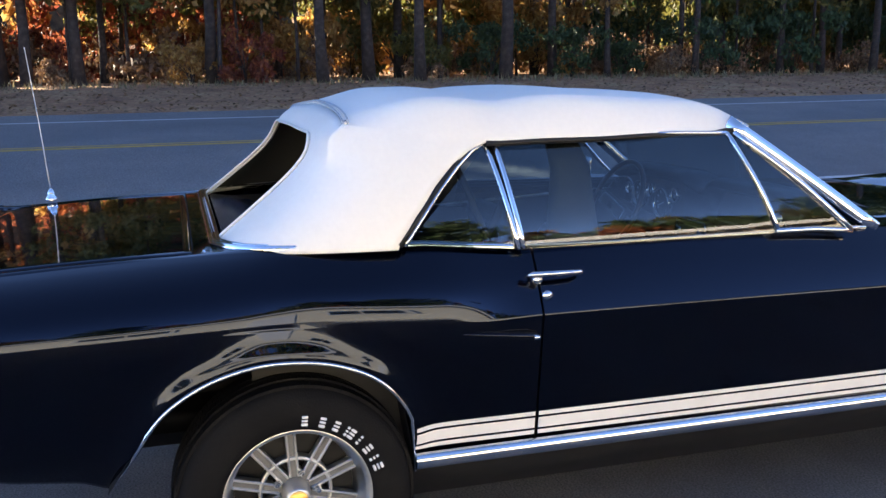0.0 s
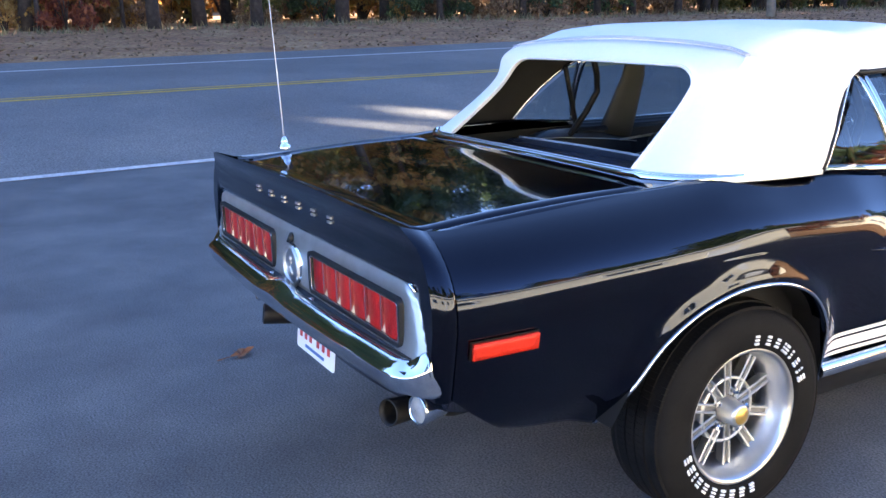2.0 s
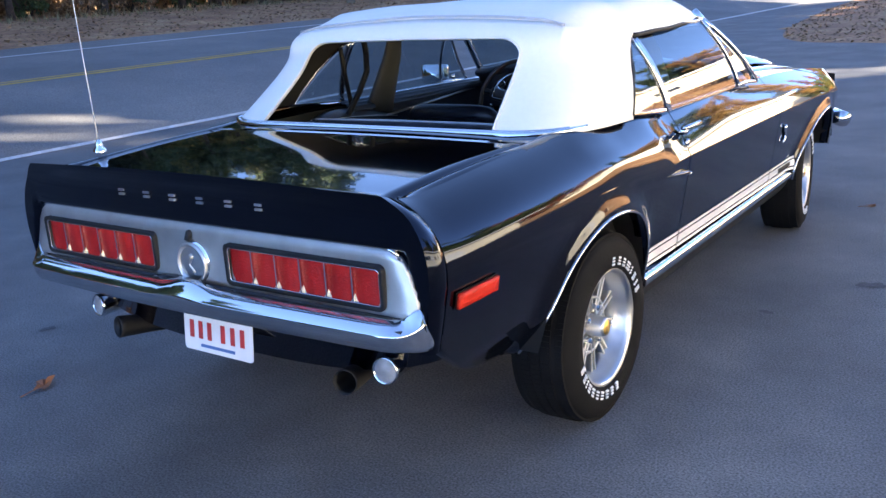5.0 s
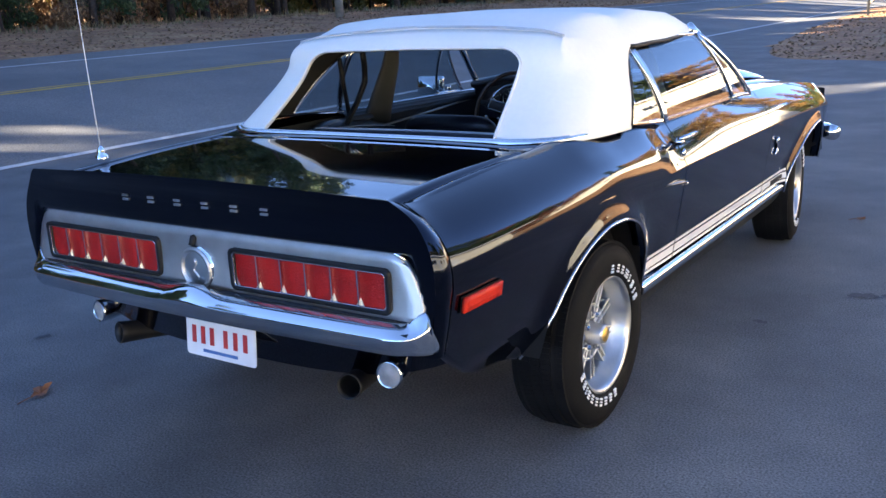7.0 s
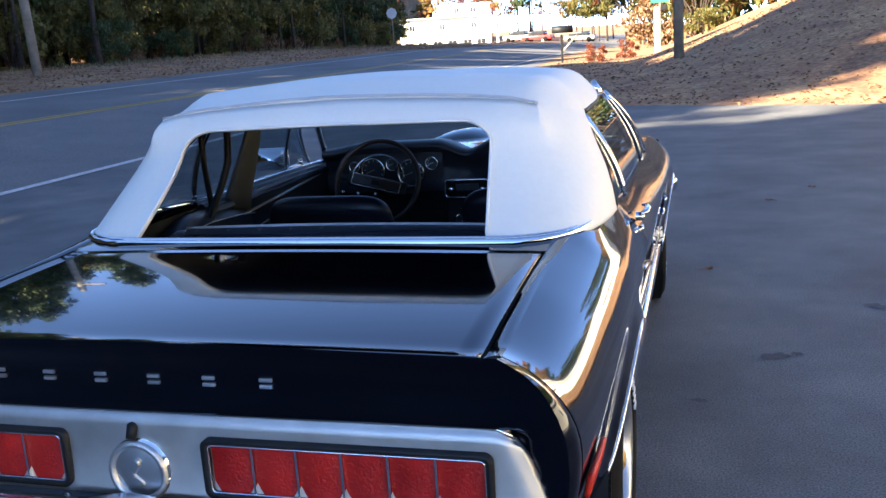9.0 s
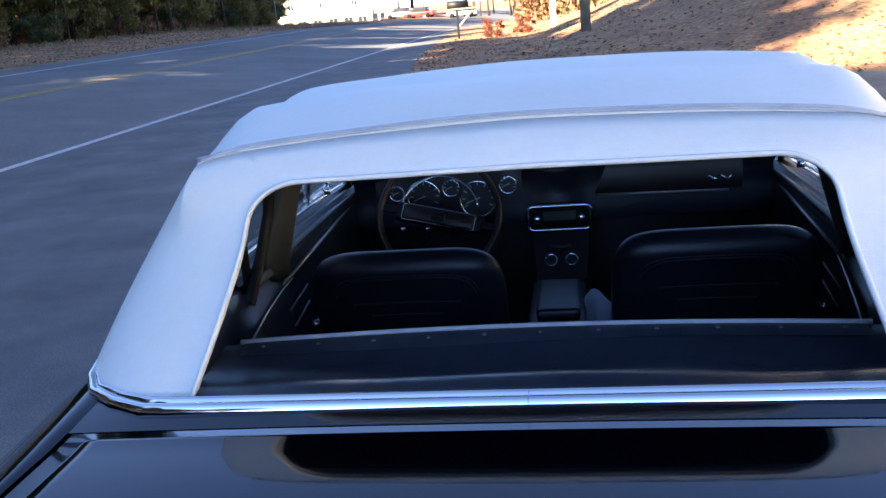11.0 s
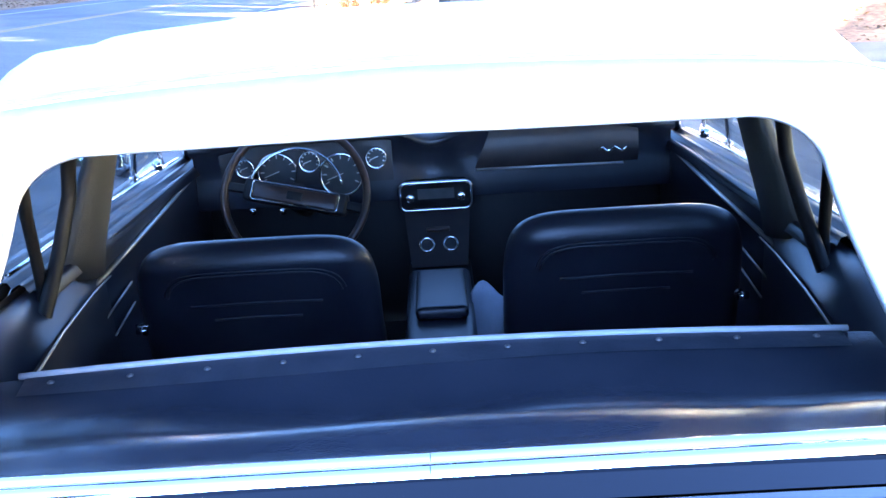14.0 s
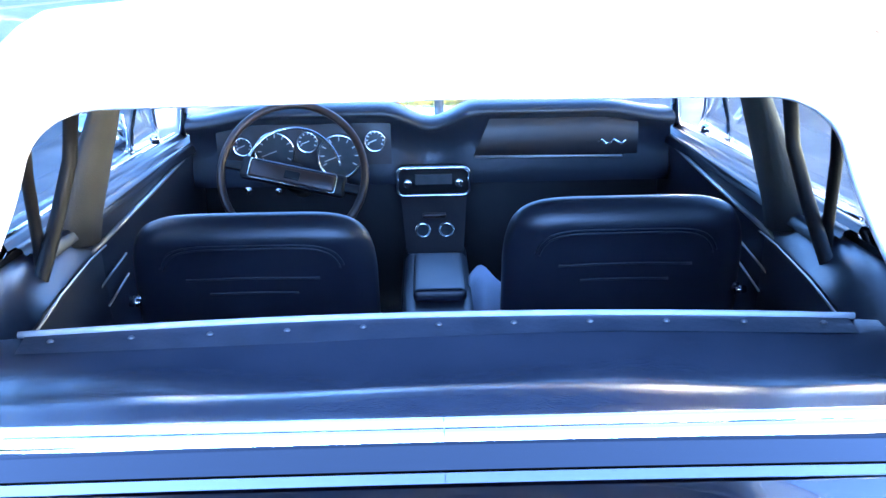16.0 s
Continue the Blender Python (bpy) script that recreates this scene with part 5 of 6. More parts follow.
# ---------- wheels ----------
def build_wheel(side, y):
    R, hub = 0.33, 0.326
    front = y > 1      # the front wheels stand a little turned and further in
    m = pose(side * (0.728 if front else 0.752), y, hub, 0, 0, 7 if front else 0) @ pose(0, 0, 0, 0, 90 * side, 0)     # local z points outwards
    bm = bmesh.new()
    lathe(bm, [(0.195, -0.085), (0.215, -0.097), (0.25, -0.102), (0.29, -0.099), (0.312, -0.09), (0.325, -0.075), (R, -0.045), (R, 0.0), (R, 0.05), (0.325, 0.085), (0.312, 0.106), (0.29, 0.12), (0.25, 0.124), (0.222, 0.121), (0.206, 0.116), (0.2, 0.1)], m, 72)
    tyre = part("wheel", fix(bm), RUBBER, car, "wide black tyre with raised white lettering on a ten-spoke alloy wheel")
    # tread blocks
    bm = bmesh.new()
    for k in range(112):
        a = 2 * math.pi * k / 112
        for j, z in enumerate((-0.067, -0.03, 0.008, 0.046, 0.085)):
            rr = R + 0.001 if abs(z - 0.009) < 0.06 else 0.3235
            q = m @ pose(0, 0, 0, 0, 0, math.degrees(a) + (1.6 if j % 2 else 0))
            box(bm, rr - 0.006, rr + 0.003, -0.0086, 0.0086, z - 0.016, z + 0.016, 0, q)
    part("tread", bm, RUBBER, tyre, smooth=False)
    bm = bmesh.new()
    lathe(bm, [(0.165, -0.085), (0.168, 0.02), (0.174, 0.04), (0.179, 0.058), (0.182, 0.062), (0.187, 0.092), (0.193, 0.108), (0.203, 0.116), (0.209, 0.112), (0.205, 0.1)], m, 72)
    part("rim", fix(bm), ALU, tyre, "polished deep alloy rim")
    bm = bmesh.new()
    lathe(bm, [(0.168, -0.01), (0.001, -0.01)], m, 40)
    part("brake_drum", fix(bm), BLACK, tyre)
    for k in range(10):
        q = m @ pose(0, 0, 0, 0, 0, 36 * k + 3)
        bm = bmesh.new()
        for o in (-0.0115, 0.0115):
            box(bm, 0.044, 0.177, o - 0.0036, o + 0.0036, 0.022, 0.052, 0.002, q, 1)
        spoke = part("spoke", bm, ALU, tyre, smooth=False)
        bm = bmesh.new()
        box(bm, 0.04, 0.176, -0.0105, 0.0105, 0.016, 0.044, 0, q)
        part("spoke_web", bm, SPOKE_GREY, spoke, "dull grey spoke face", smooth=False)
    bm = bmesh.new()
    lathe(bm, [(0.103, 0.018), (0.1035, 0.046), (0.101, 0.0505), (0.094, 0.0505), (0.0915, 0.046), (0.091, 0.018)], m, 40)
    part("hub_ring", fix(bm), ALU, tyre, "machined ring round the lug nuts")
    bm = bmesh.new()
    lathe(bm, [(0.094, 0.012), (0.03, 0.014)], m, 40)
    part("hub_dish", fix(bm), BLACK, tyre)
    bm = bmesh.new()
    lathe(bm, [(0.041, 0.016), (0.04, 0.056), (0.037, 0.07), (0.034, 0.096), (0.03, 0.106), (0.026, 0.106)], m, 40)
    part("hub", fix(bm), ALU, tyre)
    bm = bmesh.new()
    lathe(bm, [(0.027, 0.105), (0.02, 0.11), (0.001, 0.111)], m, 24)
    part("hub_badge", fix(bm), GOLD, tyre, "gold wheel-centre badge")
    for k in range(5):
        bm = bmesh.new()
        lathe(bm, [(0.011, 0.03), (0.011, 0.066), (0.007, 0.072), (0.001, 0.073)], m @ pose(0.062 * math.cos(radians(72 * k + 21)), 0.062 * math.sin(radians(72 * k + 21)), 0), 6)
        part("lug_nut", fix(bm), CHROME, tyre, smooth=False)
    # raised white letter bars on the sidewall: two words
    for spots, wide in (((174, 162, 152, 144, 140, 133), 0.0085), ((124, 116, 109), 0.0085), ((10, 0, -10, -20, -30, -40, -49, -56, -63, -72), 0.0095)):
        for k, spot in enumerate(spots):
            a = spot if side > 0 else 180 - spot
            q = m @ pose(0, 0, 0, 0, 0, a)
            w = wide * (0.45 if spot in (144, 133, 116, -56) else 1.0)
            bm = bmesh.new()
            for z0, z1 in ((0.2185, 0.226), (0.23, 0.236), (0.24, 0.2475)):
                box(bm, z0, z1, -w, w, 0.115, 0.1262, 0.0015, q, 1)
            part("letter_bar", bm, WHITE, tyre, "raised white letter bars", smooth=False)
    return tyre


for side in (1, -1):
    for y in (0.0, 2.743):
        build_wheel(side, y)

# ---------- front end ----------
def hood_z(x, y):
    return curve(y, [(1.95, 0.962), (2.4, 0.958), (3.0, 0.925), (3.4, 0.88), (3.6, 0.84)]) - 0.03 * (x / 0.6) ** 4 + 0.0


bm = grid(lambda x, y: Vector((x, y, hood_z(x, y))), span(-0.6, 0.6, 24), span(2.0, 3.58, 30))
hood = part("hood", fix(bm), PAINT, car, "black hood with two scoops")
solid(hood, 0.015)
for s in (-1, 1):
    bm = grid(lambda u, v: Vector((s * 0.29 + (u - 0.5) * 0.4, 2.75 + 0.65 * v, hood_z(s * 0.29, 2.75 + 0.65 * v) + 0.055 * math.sin(math.pi * u) ** 0.6 * math.sin(math.pi * min(1, v * 1.05)) ** 0.8)), span(0, 1, 12), span(0, 1, 14))
    part("hood_scoop", fix(bm), PAINT, hood)
bm = grid(lambda x, v: Vector((x, 3.56 + 0.06 * (1 - (x / 0.8) ** 2), 0.84 - 0.4 * v - 0.04 * (x / 0.8) ** 2)), span(-0.8, 0.8, 20), span(0, 1, 6))
part("grille_panel", fix(bm), BLACK, car)
bm = bmesh.new()
tube(bm, [(x, 3.66 + 0.05 * (1 - (x / 0.8) ** 2) - 0.14 * smooth01((abs(x) - 0.76) / 0.12), 0.52) for x in span(-0.88, 0.88, 40)], 0.05, 10, flat=1.0)
part("front_bumper", bm, CHROME, car, "chrome front bumper")
for s in (-1, 1):
    for x in (0.52, 0.68):
        bm = bmesh.new()
        lathe(bm, [(0.075, 0.0), (0.075, 0.04), (0.06, 0.05), (0.001, 0.055)], pose(s * x, 3.57, 0.68, -90, 0, 0), 20)
        part("headlamp", fix(bm), CHROME, car)
bm = grid(lambda x, v: Vector((x, 1.86 + 0.14 * v, 0.955 + 0.006 * v + 0.01 * (1 - (x / 0.78) ** 2))), span(-0.78, 0.78, 20), span(0, 1, 4))
part("cowl", fix(bm), PAINT, car)

# ---------- windscreen and side glass ----------
def ws(u, v):
    """Windscreen: u across -1..1, v from the base up."""
    wb, wt = 0.765, 0.625
    x = u * (wb + (wt - wb) * v)
    y = 1.90 + 0.06 * (1 - u * u) - 0.44 * v - 0.02 * v * v
    z = 0.955 + (1.318 - 0.02 * u * u - 0.955) * v
    return Vector((x, y, z))


bm = grid(ws, span(-1, 1, 24), span(0, 1, 10))
wsg = part("windscreen", fix(bm), GLASS, car, "clear curved windscreen")
wsg.visible_shadow = False
for s in (-1, 1):
    bm = bmesh.new()
    tube(bm, [ws(s, v) + Vector((s * 0.012, -0.01, 0)) for v in span(-0.02, 1.0, 10)], 0.017, 10, flat=1.5)
    part("windscreen_pillar", bm, CHROME, wsg, "bright windscreen pillar")
bm = bmesh.new()
tube(bm, [ws(u, 1.0) + Vector((0, -0.012, 0.006)) for u in span(-0.94, 0.94, 20)], 0.014, 8)
part("header_rail", bm, BLACK, wsg)
bm = bmesh.new()
box(bm, -0.09, 0.09, 1.42, 1.45, 1.235, 1.285, 0.015)
part("mirror_inside", bm, BLACK, wsg, "dark rear-view mirror")

# side window outline in the tilted glass plane
def gx(z):
    h = z - 0.97
    return 0.818 - 0.14 * h - 1.08 * h * abs(h)


Q = {"qbl": (0.328, 1.003), "qbr": (0.655, 0.972), "qtr": (0.60, 1.262), "dbl": (0.67, 0.972), "dtl": (0.628, 1.268), "dtr": (1.40, 1.268), "dbr": (1.51, 0.965), "vbr": (1.775, 0.958), "vtop": (1.425, 1.268)}


def pane(name, corners, owner, label=""):
    bm = bmesh.new()
    p = [Q[c] for c in corners]
    n = 8
    def at(u, v):
        if len(p) == 3:
            a = Vector(p[0]).lerp(Vector(p[1]), u)
            q = a.lerp(Vector(p[2]), v)
        else:
            a = Vector(p[0]).lerp(Vector(p[1]), u)
            b = Vector(p[3]).lerp(Vector(p[2]), u)
            q = a.lerp(b, v)
        return Vector((side * gx(q.y), q.x, q.y))
    bm = grid(at, span(0, 1, n), span(0, 1 if len(p) == 4 else 0.985, n))
    ob = part(name, fix(bm), GLASS, owner, label)
    ob.visible_shadow = False
    return ob


def bar(pts, r, owner, name="window_trim", m=None, flat=1.0):
    bm = bmesh.new()
    fine = []
    for (a, b), (c, d) in zip(pts, pts[1:]):
        fine += [(a + (c - a) * k / 4, b + (d - b) * k / 4) for k in range(4)]
    fine.append(pts[-1])
    tube(bm, [(side * (gx(z) + 0.003), y, z) for y, z in fine], r, 8, flat=flat)
    return part(name, bm, m or CHROME, owner)


for side in (1, -1):
    qg = pane("quarter_window", ["qbl", "qbr", "qtr"], car, "small triangular rear side window")
    bar([(0.324, 1.002), (0.375, 1.066), (0.443, 1.145), (0.503, 1.204), (0.556, 1.246), (0.598, 1.264)], 0.007, qg)
    bar([Q["qbr"], (0.627, 1.12), Q["qtr"]], 0.008, qg)
    dg = pane("door_window", ["dbl", "dbr", "dtr", "dtl"], car, "raised door window reflecting trees and sky")
    bar([Q["dbl"], (0.646, 1.12), Q["dtl"]], 0.009, dg)
    bar([Q["dtl"], (0.9, 1.272), (1.2, 1.274), Q["dtr"]], 0.006, dg)
    vg = pane("vent_window", ["dbr", "vbr", "vtop"], car, "triangular vent window")
    bar([Q["dbr"], (1.455, 1.12), Q["dtr"]], 0.008, vg)
    bar([Q["vbr"], (1.6, 1.12), Q["vtop"]], 0.01, vg)
    bar([(1.50, 0.972), (1.64, 0.97), Q["vbr"]], 0.009, vg)
    bm = bmesh.new()
    tube(bm, [(side * 0.775, 1.54, 1.0), (side * 0.755, 1.55, 1.0)], [0.012, 0.016], 10)
    part("latch_knob", bm, CHROME, vg)
    # belt line: bright sill along the door, dark rubber inside
    bm = bmesh.new()
    tube(bm, [(side * (curve(y, XSH) - 0.006), y, curve(y, ZS) + 0.003) for y in span(0.66, 1.85, 24)], 0.006, 8)
    part("belt_moulding", bm, CHROME, car)
    ridge = [(-0.012, 0.002), (-0.018, 0.006), (-0.03, 0.004), (-0.036, -0.008), (-0.042, -0.004), (-0.05, 0.0), (-0.06, -0.004), (-0.066, -0.018), (-0.073, -0.013), (-0.083, -0.011), (-0.092, -0.018), (-0.097, -0.036)]
    bm = grid(lambda y, k: Vector((side * (curve(y, XSH) + ridge[k][0]), y, curve(y, ZS) + ridge[k][1])), span(0.6, 1.88, 24), list(range(len(ridge))))
    part("door_sill_top", facing(bm, (0, 0, 1)), SILL_BLACK, car, "ridged glossy black door top")

# door mirror on the driver's side
bm = bmesh.new()
box(bm, -0.085, 0.085, -0.03, 0.025, -0.055, 0.055, 0.022, pose(-0.965, 1.665, 1.0, 0, 0, 0), 3)
dm = part("door_mirror", bm, CHROME, car, "chrome rectangular door mirror")
bm = bmesh.new()
plate_mesh(bm, [(x - 0.965, z + 1.0) for x, z in rrect(0.074, 0.045, 0.014)], 1.632, 1.64)
part("mirror_glass", fix(bm), mat("mirror_silver", (0.85, 0.86, 0.87), 0.02, 1.0), dm)
bm = bmesh.new()
tube(bm, [(-0.93, 1.68, 0.955), (-0.88, 1.71, 0.93), (-0.84, 1.73, 0.93)], [0.012, 0.012, 0.022], 8)
part("mirror_stalk", bm, CHROME, dm)

# aerial on the left rear wing
bm = bmesh.new()
lathe(bm, [(0.023, 0), (0.023, 0.01), (0.013, 0.02), (0.015, 0.028), (0.009, 0.038), (0.006, 0.045)], pose(-0.745, -0.75, 0.99), 20)
an = part("aerial", fix(bm), CHROME, car, "thin whip aerial on a chrome base")
bm = bmesh.new()
tube(bm, [(-0.745, -0.75, 1.03), (-0.728, -0.768, 1.3), (-0.702, -0.79, 1.58), (-0.701, -0.791, 1.586)], [0.0026, 0.0018, 0.0013, 0.0026], 6)
part("whip", bm, WHITE, an, "pale whip")


# ---------- soft top ----------
ZC = [(-0.1, 1.33), (0.05, 1.355), (0.2, 1.372), (0.32, 1.395), (0.43, 1.418), (0.53, 1.42), (0.665, 1.407), (0.78, 1.417), (0.88, 1.42), (1.02, 1.414), (1.16, 1.403), (1.3, 1.396), (1.42, 1.377), (1.5, 1.352), (1.55, 1.325)]
WTOP = [(0.1, 0.6), (0.2, 0.615), (0.3, 0.652), (0.45, 0.69), (0.6, 0.702), (1.0, 0.7), (1.45, 0.655), (1.55, 0.65)]


def roof(u, y):
    """Soft top over the cabin: u across, -1..1."""
    w, zc = curve(y, WTOP), curve(y, ZC)
    a = abs(u)
    edge = lerp(y, [(0.1, 1.335), (0.2, 1.328), (0.3, 1.312), (0.45, 1.285), (0.62, 1.268), (1.42, 1.272), (1.55, 1.285)])
    fall = 0.035 * a ** 2
    t = smooth01((a - 0.84) / 0.16)
    z = (zc - fall) * (1 - t) + edge * t
    x = math.copysign(w * (a if a < 0.85 else 0.85 + 0.15 * math.sin((a - 0.85) / 0.15 * math.pi / 2)), u)
    yb = y + (0.03 * (1 - u * u) - 0.05 * u * u) * smooth01((y - 1.25) / 0.28) + 0.025 * (1 - u * u) * smooth01((0.4 - y) / 0.2)
    return Vector((x, yb, z + 0.004 * noise.noise((x * 4, y * 4, 1))))


UR = [-1, -0.97, -0.94, -0.91, -0.88, -0.85, -0.8, -0.72, -0.6, -0.45, -0.3, -0.15, 0, 0.15, 0.3, 0.45, 0.6, 0.72, 0.8, 0.85, 0.88, 0.91, 0.94, 0.97, 1]
SKIN = grid(roof, UR, [0.6 - 0.4 * k / 21 for k in range(21, -1, -1)] + span(0.632, 1.55, 28))


SAG = [(-0.05, -0.02), (0.0, 0.0), (0.04, 0.043), (0.263, 0.31), (0.5, 0.578), (0.66, 0.713), (0.75, 0.76), (0.83, 0.8), (0.92, 0.88), (1.0, 1.0)]


def back(a, v):
    """Rear curtain: a across -1..1 between its corner lines, v from the belt (0) up to the seam (1); it sags inwards round the open window."""
    wb, wt = 0.575, 0.51
    x = a * (wb + (wt - wb) * v)
    y0 = -0.158 + 0.006 * a * a
    top = roof(abs(x) / 0.645, 0.2)
    y = y0 + (top.y - 0.004 - y0) * curve(v, SAG) + (0.03 * a ** 4 - 0.02) * math.sin(math.pi * min(1.0, max(0.0, v)))
    z = 1.008 + (top.z - 0.004 - 1.008) * v
    return Vector((x, y, z))


def cover_raw(u, v):
    rear = back(1, v)
    fz = 1.004 + (1.268 - 1.004) * v
    front = Vector((gx(fz) + 0.014, curve(fz, [(1.0, 0.305), (1.05, 0.342), (1.11, 0.39), (1.16, 0.434), (1.2, 0.476), (1.248, 0.538), (1.262, 0.57), (1.27, 0.6)]), fz))
    t0 = Vector((-0.03, -2.0 * abs(front.y - rear.y), 0.01 + 0.1 * v))
    t1 = (back(0.94, v) - back(1, v)).normalized() * 2.1 * abs(front.x - rear.x)
    h00, h10, h01, h11 = 2 * u ** 3 - 3 * u ** 2 + 1, u ** 3 - 2 * u ** 2 + u, -2 * u ** 3 + 3 * u ** 2, u ** 3 - u ** 2
    return h00 * front + h10 * t0 + h01 * rear + h11 * t1


def side_cover(u, v):
    """Fabric of the rear quarter, rounding the rear corner: u from the window's edge (0) to the curtain (1), v from the belt up."""
    p = cover_raw(u, v)
    p += (roof_edge(u) - cover_raw(u, 1.0)) * smooth01((v - 0.55) / 0.45) ** 1.5
    p.x += 0.006 * math.sin(math.pi * v) * math.sin(math.pi * u)
    return p


def roof_edge(u):
    y = 0.6 - 0.4 * min(1.0, u / 0.7)
    if u < 0.7:
        return roof(1, y)
    k = (u - 0.7) / 0.3
    return roof(1 + (0.51 / 0.645 - 1) * k, 0.2) + (back(1, 1) - roof(0.51 / 0.645, 0.2)) * k


linings = []
for side in (1, -1):
    grid(lambda u, v: Vector((side * side_cover(u, v).x, side_cover(u, v).y, side_cover(u, v).z)), span(0, 1, 30), [-0.035] + span(0, 1, 24), SKIN)
    bm = grid(lambda u, v: Vector((side * (side_cover(u, v).x - 0.016), side_cover(u, v).y + 0.012 * u, side_cover(u, v).z)), span(0, 1, 16), span(0.02, 0.98, 8))
    linings.append(bm)

# rear curtain with its open window: rings from the outline in to the window's edge
NW = 96


def ring_pts(f):
    """f = 0: the curtain's outline; f = 1: the window's edge. In curtain coordinates."""
    n = NW // 4
    v0, v1, ra, rv = -0.004, 0.828, 0.16, 0.17

    def half(v):
        return curve(v, [(-0.004, 0.53), (0.26, 0.514), (0.5, 0.502), (0.7, 0.496), (0.87, 0.492)]) / (0.575 - 0.065 * v)

    def corner(v):
        k = max(0.0, (v - (v1 - rv)) / rv)
        return half(v) - ra * (1 - math.sqrt(max(0.0, 1 - k * k)))
    out = []
    for k in range(n):
        t = k / n
        out.append(((-1 + 2 * t) + (half(v0) * (-1 + 2 * t) - (-1 + 2 * t)) * f, v0 * f))
    for k in range(n):
        t = math.sin(k / n * math.pi / 2)
        v = v0 + (v1 - v0) * t
        out.append((1 + (corner(v) - 1) * f, k / n + (v - k / n) * f))
    for k in range(n):
        t = 1 - 2 * k / n
        out.append((t + ((half(v1) - ra) * t - t) * f, 1 + (v1 - 0.02 * (1 - t * t) - 1) * f))
    for k in range(n):
        t = math.sin((1 - k / n) * math.pi / 2)
        v = v0 + (v1 - v0) * t
        out.append((-1 + (1 - corner(v)) * f, 1 - k / n + (v - 1 + k / n) * f))
    return out


bm = SKIN
rings = [[bm.verts.new(back(a, v)) for a, v in ring_pts(f)] for f in (0, 0.25, 0.5, 0.75, 0.92, 1.0)]
for A, B in zip(rings, rings[1:]):
    for k in range(NW):
        bm.faces.new((A[k], A[(k + 1) % NW], B[(k + 1) % NW], B[k]))
bmesh.ops.remove_doubles(bm, verts=bm.verts, dist=0.0004)
softtop = part("soft_top", facing(bm, (0, 0, 1)), VINYL, car, "taut white vinyl convertible top with its rear window unzipped")
solid(softtop, 0.008, -1)
for bm in linings:
    part("quarter_lining", fix(bm), LINING, softtop, "black inner lining")
bm = bmesh.new()
tube(bm, [back(a, v) + Vector((0, -0.005, 0.002)) for a, v in ring_pts(1.0)], 0.005, 6, closed=True)
part("window_binding", bm, VINYL, softtop)
# seam welts across the rear bow, with metal end tips
for d in (0.0, 0.016):
    bm = bmesh.new()
    tube(bm, [roof(u, 0.2 + d) + Vector((0, 0, 0.003)) for u in span(-0.95, 0.95, 40)], 0.0028, 6)
    part("seam_welt", bm, varied("grey_piping", [(0.45, 0.46, 0.47), (0.55, 0.56, 0.57)], 20, (0.5, 0.6)), softtop, "grey piped seam")
for s in (-1, 1):
    bm = bmesh.new()
    tube(bm, [roof(s * 0.93, 0.208) + Vector((0, 0, 0.002)), roof(s * 0.97, 0.206) + Vector((s * 0.003, 0, 0.002))], [0.005, 0.007], 8)
    part("seam_tip", bm, STAINLESS, softtop)
# dark drip rail over the side windows
for s in (-1, 1):
    bm = bmesh.new()
    tube(bm, [roof(s, y) + Vector((s * -0.004, 0, -0.004)) for y in span(0.6, 1.5, 20)], 0.009, 8)
    part("drip_rail", bm, BLACK, softtop, "black rubber drip rail")
    bm = bmesh.new()
    tube(bm, [(s * (gx(z) + 0.01), y, z) for y, z in ((0.31, 1.004), (0.365, 1.072), (0.432, 1.15), (0.492, 1.208), (0.56, 1.26), (0.63, 1.276))], 0.008, 8)
    part("window_rubber", bm, BLACK, softtop)
# headliner and bows
bm = grid(lambda u, y: roof(u * 0.97, y) + Vector((0, 0, -0.022)), UR, span(0.24, 1.5, 20))
part("headliner", fix(bm), LINING, softtop, "black cloth headliner")
for s in (-1, 1):
    # broad padded pillar and thin folding arms of the top's frame
    bm = bmesh.new()
    tube(bm, [(s * 0.625, 0.86, 1.27), (s * 0.66, 0.88, 1.18), (s * 0.7, 0.87, 1.06), (s * 0.73, 0.86, 0.97), (s * 0.742, 0.85, 0.915)], [0.05, 0.064, 0.078, 0.09, 0.098], 14, flat=0.4, up=(1, 0, 0))
    part("frame_pillar", bm, PILLAR, softtop, "padded olive-black pillar of the top's frame")
    bm = bmesh.new()
    tube(bm, [(s * 0.62, 0.62, 1.27), (s * 0.645, 0.66, 1.2), (s * 0.665, 0.68, 1.12), (s * 0.68, 0.63, 1.03), (s * 0.695, 0.55, 0.93), (s * 0.70, 0.5, 0.87)], 0.014, 10)
    part("frame_arm", bm, BLACK, softtop, "black folding arm of the top's frame")
    bm = bmesh.new()
    tube(bm, [(s * 0.66, 0.5, 1.24), (s * 0.69, 0.55, 1.12), (s * 0.71, 0.6, 0.98), (s * 0.715, 0.6, 0.9)], 0.011, 10)
    part("frame_arm", bm, BLACK, softtop)
